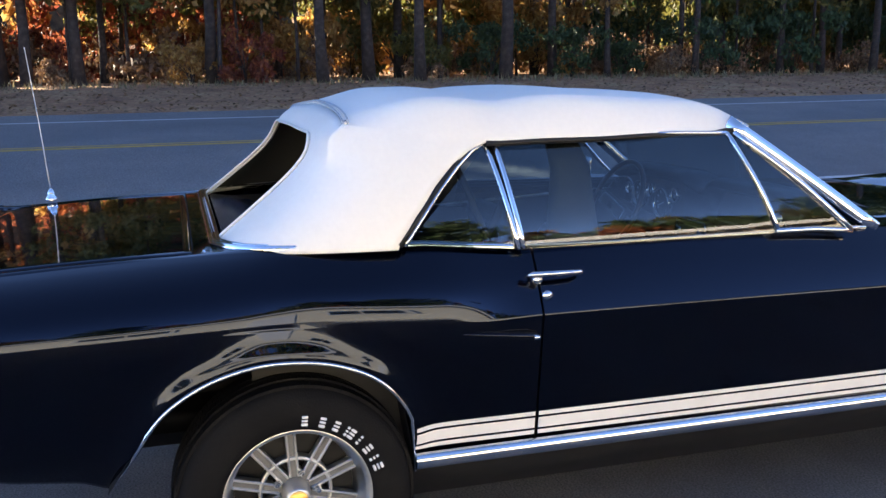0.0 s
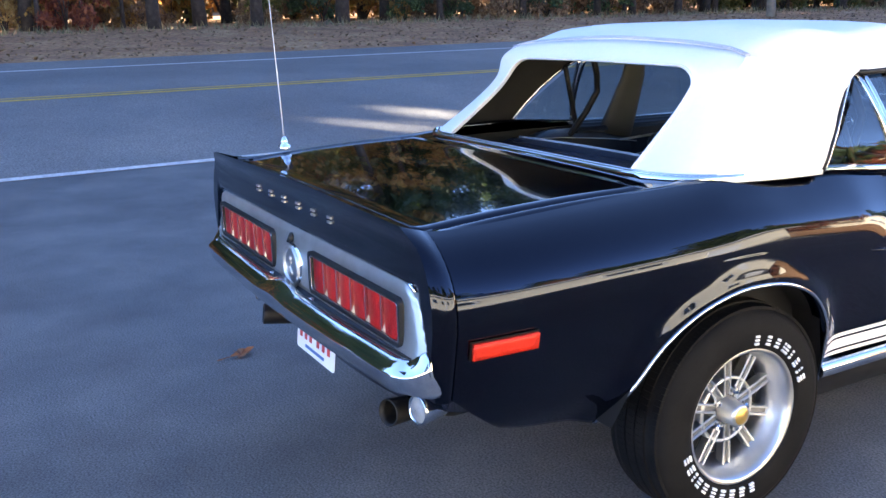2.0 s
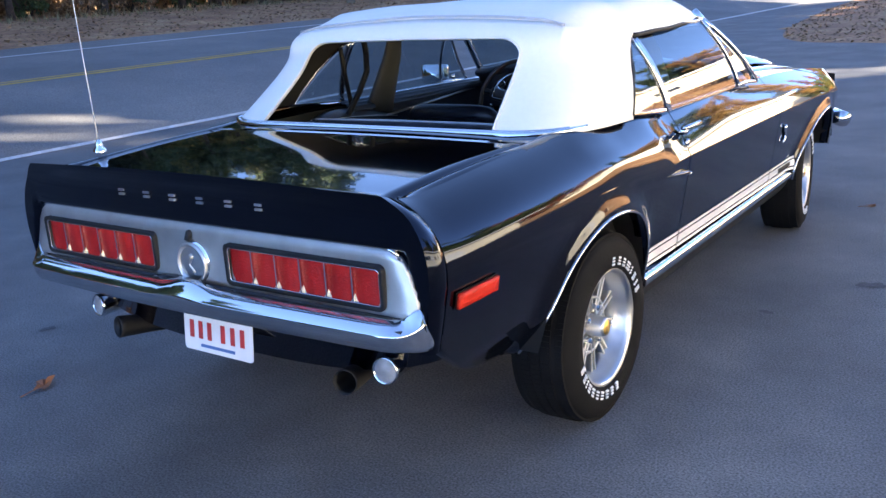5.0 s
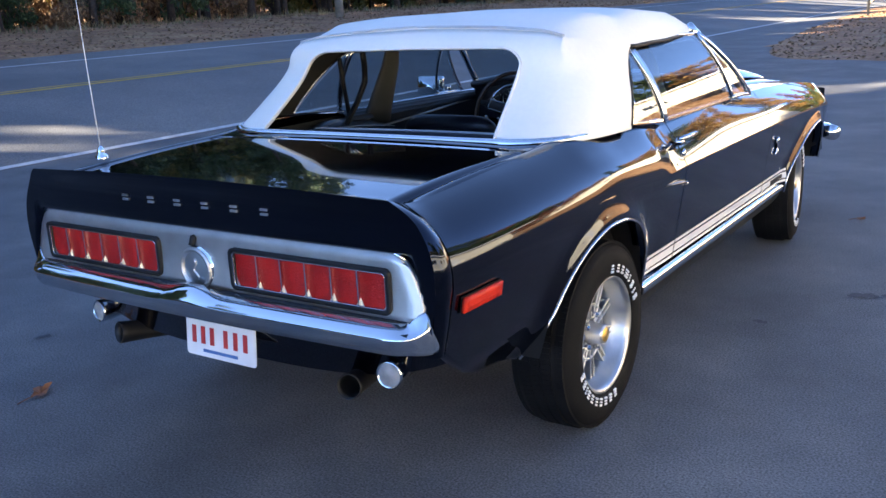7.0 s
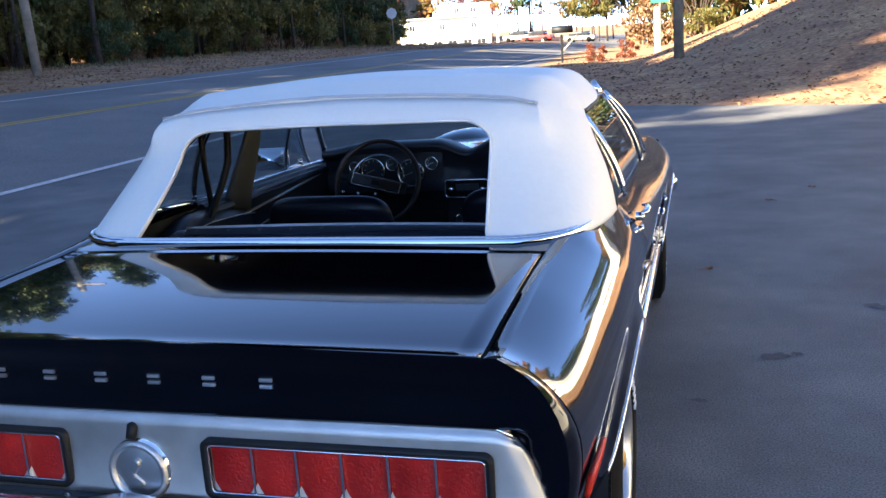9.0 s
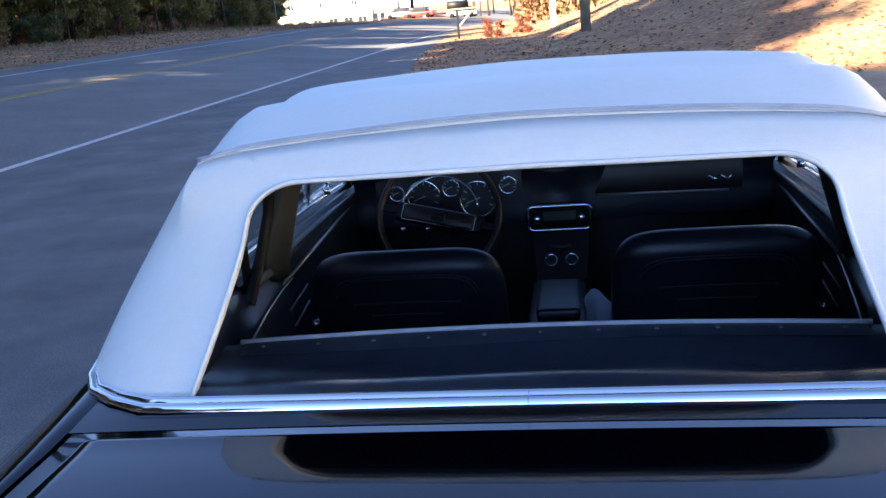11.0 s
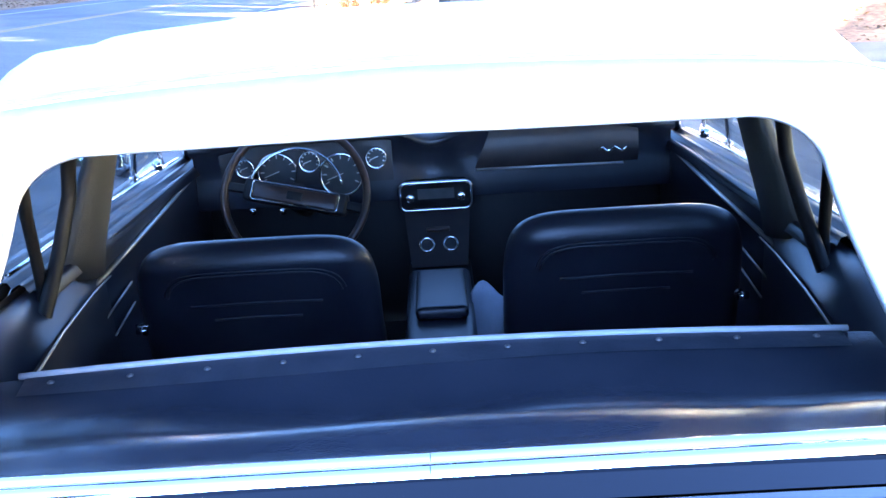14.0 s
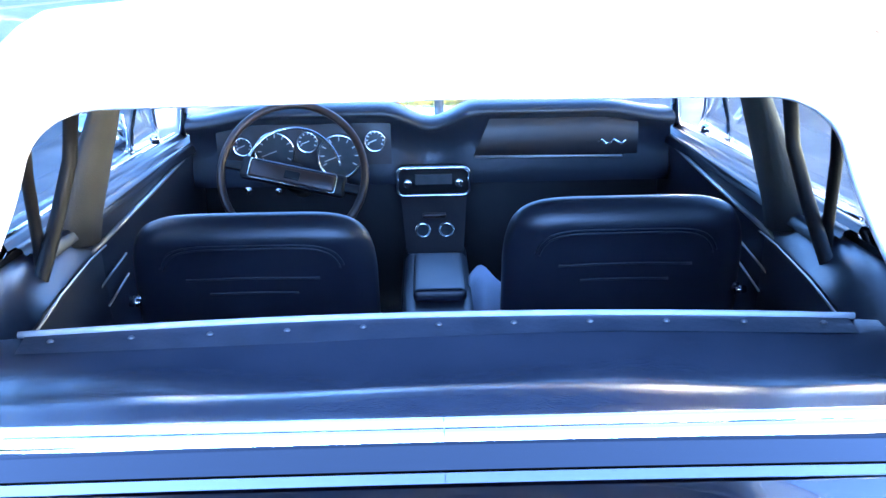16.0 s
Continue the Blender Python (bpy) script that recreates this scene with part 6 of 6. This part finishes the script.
# bright moulding behind the top, in two halves that meet in the middle
for s in (-1, 1):
    bm = bmesh.new()
    base = [(s * x, trim_y(x) - 0.004, 1.01) for x in span(0.0004, 0.6, 14)]
    base += [(s * 0.66, -0.135, 1.01), (s * 0.715, -0.1, 1.011), (s * 0.75, -0.045, 1.011), (s * 0.772, 0.03, 1.011), (s * 0.788, 0.2, 1.009), (s * 0.793, 0.375, 1.003), (s * 0.8, 0.5, 0.992), (s * 0.806, 0.64, 0.98)]
    prof = [(-0.026, -0.004), (-0.024, 0.005), (-0.018, 0.0085), (-0.011, 0.0085), (-0.0055, 0.005), (-0.0035, -0.002), (0.0, -0.003), (0.0035, 0.001), (0.006, 0.0075), (0.012, 0.0105), (0.018, 0.009), (0.022, -0.004)]
    rows = []
    for i, p in enumerate(base):
        d = Vector(base[min(i + 1, len(base) - 1)]) - Vector(base[max(i - 1, 0)])
        out = Vector((d.y, -d.x, 0)).normalized() * (1 if s > 0 else -1)
        k = 1 - 0.45 * smooth01((i - 14) / 3)
        rows.append([bm.verts.new(Vector(p) - out * (a * 0.78 * k - 0.003) + Vector((0, 0, h * 0.9))) for a, h in prof])
    for A, B in zip(rows, rows[1:]):
        for j in range(len(prof) - 1):
            bm.faces.new((A[j], A[j + 1], B[j + 1], B[j]))
    part("belt_moulding", facing(bm, (0, 0, 1)), CHROME, softtop, "bright double moulding round the top's base")

# body shelf under the top's foot, closing the body sides
for s in (-1, 1):
    bm = grid(lambda y, v: Vector((s * (lerp(y, [(-0.13, 0.67), (0.0, 0.735), (0.1, 0.745), (0.376, 0.763), (0.7, 0.79)]) + v * (curve(y, XSH) - 0.01 - lerp(y, [(-0.13, 0.67), (0.0, 0.735), (0.1, 0.745), (0.376, 0.763), (0.7, 0.79)]))), y, lerp(y, [(-0.13, 0.995), (0.1, 1.002), (0.376, 1.0), (0.7, 0.972)]) + 0.001 * v)), span(-0.13, 0.7, 20), span(0, 1, 3))
    part("belt_shelf", fix(bm), PAINT, car)

# ---------- cabin ----------
# well cover: black vinyl sheet, sagging between the moulding and its snapped front edge
def bead_y(x):
    return 0.256 - 0.16 * (x / 0.58) ** 2 * 0.25


def cover(x, v):
    y0 = trim_y(x) + 0.02
    y = y0 + (bead_y(x) - y0) * v
    z = 1.0 + (0.962 - 1.0) * v + curve(v, [(0, 0), (0.08, -0.002), (0.22, 0.0), (0.3, -0.006), (0.42, -0.028), (0.54, -0.044), (0.68, -0.04), (0.82, -0.026), (0.93, -0.01), (1, 0)]) * (1 - 0.3 * (x / 0.6) ** 2) + 0.006 * math.sin(v * 7 + 3.1 * x) * math.sin(math.pi * v) + 0.024 * noise.noise((x * 2.6, v * 1.6, 4)) * math.sin(math.pi * v) * (0.5 + abs(x))
    return Vector((x, y, z))


bm = grid(cover, span(-0.62, 0.62, 40), span(0, 1, 24))
wc = part("well_cover", fix(bm), COVER, car, "black vinyl well cover with snaps")
bm = grid(lambda x, v: Vector((x, bead_y(x) - 0.042 * (1 - v), cover(x, 1 - 0.13 * (1 - v)).z + 0.004)), span(-0.578, 0.578, 40), span(0, 1, 3))
part("snap_strip", fix(bm), varied("strip_vinyl", [(0.025, 0.03, 0.042), (0.04, 0.046, 0.06)], 18, (0.25, 0.4), 0, 0.08, 120), wc, "grey glossy snap strip")
bm = bmesh.new()
tube(bm, [(x, bead_y(x), 0.967) for x in span(-0.588, 0.588, 40)], 0.0052, 8)
part("front_bead", bm, varied("grey_bead", [(0.4, 0.41, 0.43), (0.5, 0.51, 0.53)], 20, (0.15, 0.25)), wc, "glossy grey front bead")
for i in range(11):
    x = -0.538 + 0.1076 * i
    bm = bmesh.new()
    lathe(bm, [(0.001, 0.003), (0.003, 0.003), (0.005, 0.001), (0.005, 0.0)], pose(x, bead_y(x) - 0.022, cover(x, 0.93).z + 0.006), 10)
    part("snap", fix(bm), SPOKE_GREY, wc, "dull metal snap")
def well_z(u):
    return lerp(u, [(0, 0.84), (0.18, 0.87), (0.36, 0.918), (0.7, 0.89), (1, 0.87)])


# rear seat back below the cover
bm = grid(lambda x, v: Vector((x, bead_y(x) + 0.01 + 0.16 * v, 0.96 - 0.42 * v)), span(-0.6, 0.6, 12), span(0, 1, 6))
part("rear_seat_back", fix(bm), VINYL_DARK, car)
for s in (-1, 1):
    # rail from the well cover's corner to the door, trim panel beneath, dark well outboard of it
    rail = [(s * 0.575, 0.22, 0.955), (s * 0.62, 0.45, 0.94), (s * 0.68, 0.75, 0.905), (s * 0.735, 1.02, 0.862)]
    bm = bmesh.new()
    tube(bm, rail, 0.0022, 8)
    part("trim_rail", bm, STAINLESS, car, "thin bright interior rail")
    bm = grid(lambda u, v: Vector((s * (0.585 + 0.155 * u), 0.22 + 0.8 * u, lerp(u, [(0, 0.953), (0.3, 0.938), (0.66, 0.9), (1, 0.86)]) - 0.5 * v)), span(0, 1, 12), span(0, 1, 3))
    part("quarter_trim", fix(bm), VINYL_DARK, car)
    bm = grid(lambda u, v: Vector((s * (0.585 + 0.155 * u + (0.77 - 0.585 - 0.155 * u) * v), 0.1 + 0.92 * u, well_z(u) + (0.955 - 0.07 * smooth01((0.4 - u) / 0.3) - well_z(u)) * v ** 0.8 + (0.016 + 0.008 * noise.noise((u * 6, v * 2, 8))) * math.sin(math.pi * v))), span(0, 1, 20), span(0, 1, 8))
    part("quarter_shelf", fix(bm), VINYL_DARK, car, "glossy black vinyl quarter shelf")
    # door inner panel
    bm = grid(lambda y, v: Vector((s * (0.72 + 0.02 * v), y, 0.95 - 0.65 * v)), span(0.7, 1.9, 12), span(0, 1, 8))
    dp = part("door_trim", fix(bm), VINYL_DARK, car, "black door trim panel")
    bm = bmesh.new()
    tube(bm, [(s * 0.718, 0.85, 0.885), (s * 0.716, 1.3, 0.905), (s * 0.716, 1.75, 0.93)], 0.006, 6)
    part("trim_strip", bm, STAINLESS, dp)
    bm = bmesh.new()
    tube(bm, [(s * 0.7, 1.0, 0.73), (s * 0.66, 1.02, 0.727), (s * 0.655, 1.09, 0.725)], [0.008, 0.01, 0.014], 8)
    part("window_crank", bm, CHROME, dp, "chrome window crank")
    # lower body behind the seats
    bm = grid(lambda y, v: Vector((s * 0.76, y, 0.97 - 0.7 * v)), span(-0.1, 0.75, 4), span(0, 1, 3))
    part("inner_side", fix(bm), BLACK, car)
bm = grid(lambda x, y: Vector((x, y, 0.37)), span(-0.74, 0.74, 6), span(0.0, 2.0, 10))
part("floor_carpet", fix(bm), CARPET, car)
bm = grid(lambda x, z: Vector((x, 1.95 - 0.1 * (1 - z), 0.3 + 0.65 * z)), span(-0.76, 0.76, 8), span(0, 1, 4))
part("firewall", fix(bm), BLACK, car)


def seat(xc, top, w, lean):
    """Bucket seat: a flat padded back leaning rearwards, a soft top roll above its seam, cushion below."""
    zc, h = (0.4 + top) / 2, (top - 0.4) / 2

    def at(f, a, d):
        c, s = math.cos(a), math.sin(a)
        x = w * math.copysign(abs(c) ** 0.34, c) * (1 - 0.055 * max(0.0, s))
        z = h * math.copysign(abs(s) ** 0.3, s)
        y = 1.04 - lean * (z * f / h) + d * (0.05 + 0.016 * smooth01((z * f / h - 0.62) / 0.2)) * (1 - f ** 6) ** 0.5
        return Vector((xc + x * f, y, zc + z * f))
    turns = [2 * math.pi * k / 72 for k in range(72)]
    bm = bmesh.new()
    rings = []
    for f, d in [(0.02, -1), (0.3, -1), (0.5, -1), (0.6, -1), (0.66, -1), (0.72, -1), (0.77, -1), (0.82, -1), (0.86, -1), (0.9, -1), (0.94, -1), (0.975, -1), (0.993, -1), (1.0, 0), (0.993, 1), (0.975, 1), (0.94, 1), (0.85, 1), (0.6, 1), (0.3, 1), (0.02, 1)]:
        rings.append([bm.verts.new(at(f, a, d)) for a in turns])
    for A, B in zip(rings, rings[1:]):
        for k in range(72):
            bm.faces.new((A[k], A[(k + 1) % 72], B[(k + 1) % 72], B[k]))
    bm.faces.new(rings[0])
    bm.faces.new(rings[-1][::-1])
    ob = part("front_seat", fix(bm), VINYL_DARK, car, "black vinyl bucket seat with a padded top roll")
    # twin stitched seam under the roll, turning down at both sides
    for f in (0.735, 0.765):
        bm = bmesh.new()
        tube(bm, [at(f, radians(k), -1) + Vector((0, -0.0005, 0)) for k in range(20, 161, 4)], 0.0022, 6)
        part("piping", bm, VINYL_DARK, ob)
    for dz, half in ((0.44, 0.15), (0.3, 0.1)):
        bm = bmesh.new()
        tube(bm, [(xc + x, 1.04 - lean * dz - 0.0495, zc + h * dz + 0.004 * math.cos(x * 9)) for x in span(-half, half, 10)], 0.0035, 6)
        part("map_pocket_edge", bm, VINYL_DARK, ob)
    bm = bmesh.new()
    box(bm, xc - 0.25, xc + 0.25, 1.06, 1.5, 0.4, 0.56, 0.05, seg=3)
    part("cushion", bm, VINYL_DARK, ob)
    s = math.copysign(1, xc)
    bm = bmesh.new()
    tube(bm, [(xc + s * (w - 0.012), 1.0, 0.72), (xc + s * (w + 0.012), 1.0, 0.722)], [0.011, 0.009], 10)
    part("seat_latch", bm, CHROME, ob, "chrome seat latch")
    return ob


seat(-0.408, 0.93, 0.279, 0.05)
seat(0.428, 0.952, 0.276, 0.05)
# chrome knobs and thin strips on the quarter trim beside the seats
for s in (-1, 1):
    bm = bmesh.new()
    tube(bm, [(s * 0.69, 0.74, 0.73), (s * 0.665, 0.745, 0.732), (s * 0.655, 0.745, 0.732), (s * 0.63, 0.748, 0.732)], [0.014, 0.012, 0.007, 0.006], 10)
    part("trim_knob", bm, CHROME, car, "chrome knob on the quarter trim")
    for k in (0, 1):
        bm = bmesh.new()
        tube(bm, [(s * (0.715 - 0.002 * k), 0.86 + 0.05 * k, 0.8 - 0.05 * k), (s * 0.714, 1.06, 0.822 - 0.05 * k)], 0.003, 6)
        part("trim_strip", bm, STAINLESS, car)

# centre console with its two switches and lifted lid
bm = bmesh.new()
box(bm, -0.075, 0.085, 0.75, 1.3, 0.4, 0.735, 0.025, seg=3)
con = part("console", bm, VINYL_DARK, car, "black centre console with a padded lid")
bm = bmesh.new()
box(bm, -0.05, 0.07, 0.92, 1.2, 0.735, 0.765, 0.014, seg=3)
part("console_lid", bm, VINYL_DARK, con)
bm = grid(lambda x, v: Vector((0.005 + x * (0.084 + 0.016 * v), 1.62 + 0.1 * v, 0.63 + 0.15 * v)), span(-1, 1, 6), span(0, 1, 6))
part("console_face", fix(bm), DASH_WOOD, con, "dark wood-grain console face")
bm = bmesh.new()
box(bm, -0.09, 0.1, 1.28, 1.72, 0.4, 0.625, 0.02)
part("console_bridge", bm, BLACK, con)
for x in (-0.03, 0.04):
    bm = bmesh.new()
    lathe(bm, [(0.024, 0), (0.024, 0.014), (0.021, 0.018), (0.018, 0.012), (0.001, 0.012)], pose(x, 1.652, 0.687, 56, 0, 0), 20)
    g = part("gauge", fix(bm), CHROME, con, "small round gauge with a chrome ring")
    bm = bmesh.new()
    lathe(bm, [(0.018, 0.0135), (0.001, 0.0135)], pose(x, 1.652, 0.687, 56, 0, 0), 20)
    part("gauge_face", fix(bm), DIAL, g)
bm = bmesh.new()
box(bm, -0.03, 0.04, 1.672, 1.69, 0.722, 0.735, 0.004, pose(0, 0, 0))
part("warning_plate", bm, WOOD, con, "small brown warning plate")
bm = bmesh.new()
box(bm, 0.0, 0.01, -0.004, 0.004, 0, 0.06, 0.002, pose(0, 1.636, 0.63, -34, 0, 0))
part("shift_slot", bm, BLACK, con, smooth=False)
cloth_bm = grid(lambda u, v: Vector((0.078 + 0.085 * u, 1.05 + 0.03 * math.sin(3 * u) + 0.04 * v, 0.75 - 0.34 * v + 0.02 * math.sin(5 * u + 2 * v))), span(0, 1, 8), span(0, 1, 10))
cloth = part("cloth", fix(cloth_bm), PALE_BLUE)
solid(cloth, 0.006)
tagged(cloth, "pale blue folded cloth tucked beside the console", "cloth")

# dashboard
def dash_top(x):
    """Hood line of the dash: two brows with a dip between."""
    return 1.05 - 0.05 * smooth01(1 - abs(x) / 0.14) - 0.03 * smooth01((abs(x) - 0.5) / 0.22)


def dash(x, v):
    prof = [(1.93, -0.012), (1.86, 0.0), (1.76, 0.006), (1.715, 0.0), (1.70, -0.012), (1.705, -0.03), (1.745, -0.045), (1.755, -0.13), (1.745, -0.15), (1.75, -0.2)]
    k = min(len(prof) - 1, int(v))
    y, d = prof[k]
    top = dash_top(x)
    return Vector((x, y + 0.03 * smooth01(1 - abs(x) / 0.13) * (k > 1), top + d if k < 8 else 0.86 + (d + 0.15)))


bm = grid(dash, span(-0.72, 0.72, 60), list(range(10)))
db = part("dashboard", fix(bm), VINYL_DARK, car, "black padded dashboard with two brows")
bm = grid(lambda x, v: Vector((x, 1.742, 0.875 + v * (dash_top(x) - 0.05 - 0.875))), span(-0.64, -0.12, 16), span(0, 1, 4))
part("cluster_panel", fix(bm), DASH_WOOD, db, "wood-grain instrument panel")
bm = grid(lambda u, v: Vector((0.125 + 0.05 * v + (0.495 - 0.05 * v) * u, 1.744 - 0.012 * math.sin(math.pi * v) ** 0.6, 0.892 + v * (dash_top(0.2 + 0.4 * u) - 0.045 - 0.892))), span(0, 1, 16), span(0, 1, 8))
part("passenger_panel", fix(bm), DASH_WOOD, db, "wood-grain passenger panel")
for x, z, r in ((-0.56, 0.94, 0.028), (-0.466, 0.922, 0.062), (-0.367, 0.95, 0.032), (-0.275, 0.905, 0.068), (-0.167, 0.95, 0.032)):
    q = pose(x, 1.738, z, 90, 0, 0)
    bm = bmesh.new()
    lathe(bm, [(r, -0.01), (r, 0.02), (r * 0.93, 0.026), (r * 0.88, 0.012)], q, 32)
    d = part("dial", fix(bm), CHROME, db, "round instrument with a chrome ring")
    bm = bmesh.new()
    lathe(bm, [(r * 0.9, 0.004), (0.001, 0.004)], q, 32)
    part("dial_face", fix(bm), DIAL, d)
    bm = bmesh.new()
    for k in range(9):
        a = radians(-30 + 30 * k)
        box(bm, r * 0.66, r * 0.84, -0.0015, 0.0015, 0.0045, 0.0065, 0, q @ pose(0, 0, 0, 0, 0, math.degrees(a)))
    box(bm, -0.005, r * 0.7, -0.0012, 0.0012, 0.007, 0.009, 0, q @ pose(0, 0, 0, 0, 0, 200))
    part("tick_marks", bm, STAINLESS, d, smooth=False)
# radio in a chrome frame
bm = bmesh.new()
tube(bm, [(x + 0.004, 1.70, z + 0.828) for x, z in rrect(0.108, 0.042, 0.02)], 0.006, 8, closed=True)
rd = part("radio", bm, CHROME, db, "radio with two knobs in a chrome frame")
bm = bmesh.new()
plate_mesh(bm, [(x + 0.004, z + 0.828) for x, z in rrect(0.106, 0.04, 0.02)], 1.702, 1.76)
part("radio_face", fix(bm), BLACK, rd)
bm = bmesh.new()
box(bm, -0.05, 0.06, 1.695, 1.703, 0.82, 0.85)
part("tuning_scale", bm, DIAL, rd, smooth=False)
for x in (-0.072, 0.08):
    bm = bmesh.new()
    lathe(bm, [(0.013, 0), (0.012, 0.02), (0.008, 0.022), (0.001, 0.022)], pose(x, 1.702, 0.826, 90, 0, 0), 14)
    part("knob", fix(bm), CHROME, rd)
bm = bmesh.new()
tube(bm, [(0.5 + 0.012 * k, 1.736, 0.932 + 0.008 * math.sin(k * 1.9)) for k in range(8)], 0.005, 6)
part("dash_badge", bm, CHROME, db, "small chrome script badge")
bm = bmesh.new()
tube(bm, [(x, 1.735, z) for x, z in ((0.13, 0.893), (0.35, 0.891), (0.575, 0.888))], 0.004, 6)
part("glovebox_line", bm, STAINLESS, db)
for x, z in ((-0.63, 0.82), (-0.55, 0.81), (-0.46, 0.805)):
    bm = bmesh.new()
    tube(bm, [(x, 1.74, z), (x, 1.705, z)], [0.006, 0.011], 8)
    part("switch_knob", bm, CHROME, db)
# steering wheel: wooden rim, three-spoke bar with a badge, inner horn ring
SW = pose(-0.392, 1.56, 0.888, 66, 0, 0)
bm = bmesh.new()
tube(bm, [SW @ Vector((0.203 * math.cos(a), 0.203 * math.sin(a), 0)) for a in [2 * math.pi * k / 48 for k in range(48)]], 0.0115, 10, closed=True)
swh = part("steering_wheel", bm, WOOD, car, "wood-rimmed steering wheel with a horn ring")
bm = bmesh.new()
tube(bm, [SW @ Vector((0.135 * math.cos(a), 0.135 * math.sin(a), 0.0)) for a in [radians(k) for k in range(10, 171, 8)]], 0.004, 6)
part("horn_ring", bm, CHROME, swh)
bm = bmesh.new()
box(bm, -0.15, 0.15, -0.032, 0.032, -0.03, 0.012, 0.012, SW @ pose(0, -0.005, 0, 0, 0, -13))
part("spoke_bar", bm, BLACK, swh)
bm = bmesh.new()
box(bm, -0.12, 0.12, -0.022, 0.022, 0.008, 0.018, 0.004, SW @ pose(0, -0.005, 0, 0, 0, -13))
part("spoke_plate", bm, WOOD, swh, "wood-grain spoke plate")
bm = bmesh.new()
tube(bm, [SW @ pose(0, -0.005, 0.014, 0, 0, -13) @ Vector((x, z, 0)) for x, z in rrect(0.124, 0.026, 0.008, 3)], 0.0025, 6, closed=True)
part("spoke_frame", bm, CHROME, swh)
bm = bmesh.new()
box(bm, -0.022, 0.022, -0.012, 0.012, 0.016, 0.022, 0.002, SW @ pose(0, -0.005, 0, 0, 0, -13))
part("wheel_badge", bm, BLACK, swh)
for s in (-1, 1):
    bm = bmesh.new()
    box(bm, 0.14 * s - 0.045, 0.14 * s + 0.065 if s > 0 else 0.14 * s + 0.045, -0.013, 0.013, -0.022, 0.004, 0.005, SW @ pose(0, -0.005 - 0.0, 0, 0, 0, -13)) if s > 0 else box(bm, -0.205, -0.1, -0.013, 0.013, -0.022, 0.004, 0.005, SW @ pose(0, -0.005, 0, 0, 0, -13))
    part("spoke", bm, BLACK, swh)
bm = bmesh.new()
tube(bm, [SW @ Vector((0, 0, -0.02)), SW @ Vector((0, 0, -0.2))], [0.04, 0.03], 12)
part("column", bm, BLACK, swh)
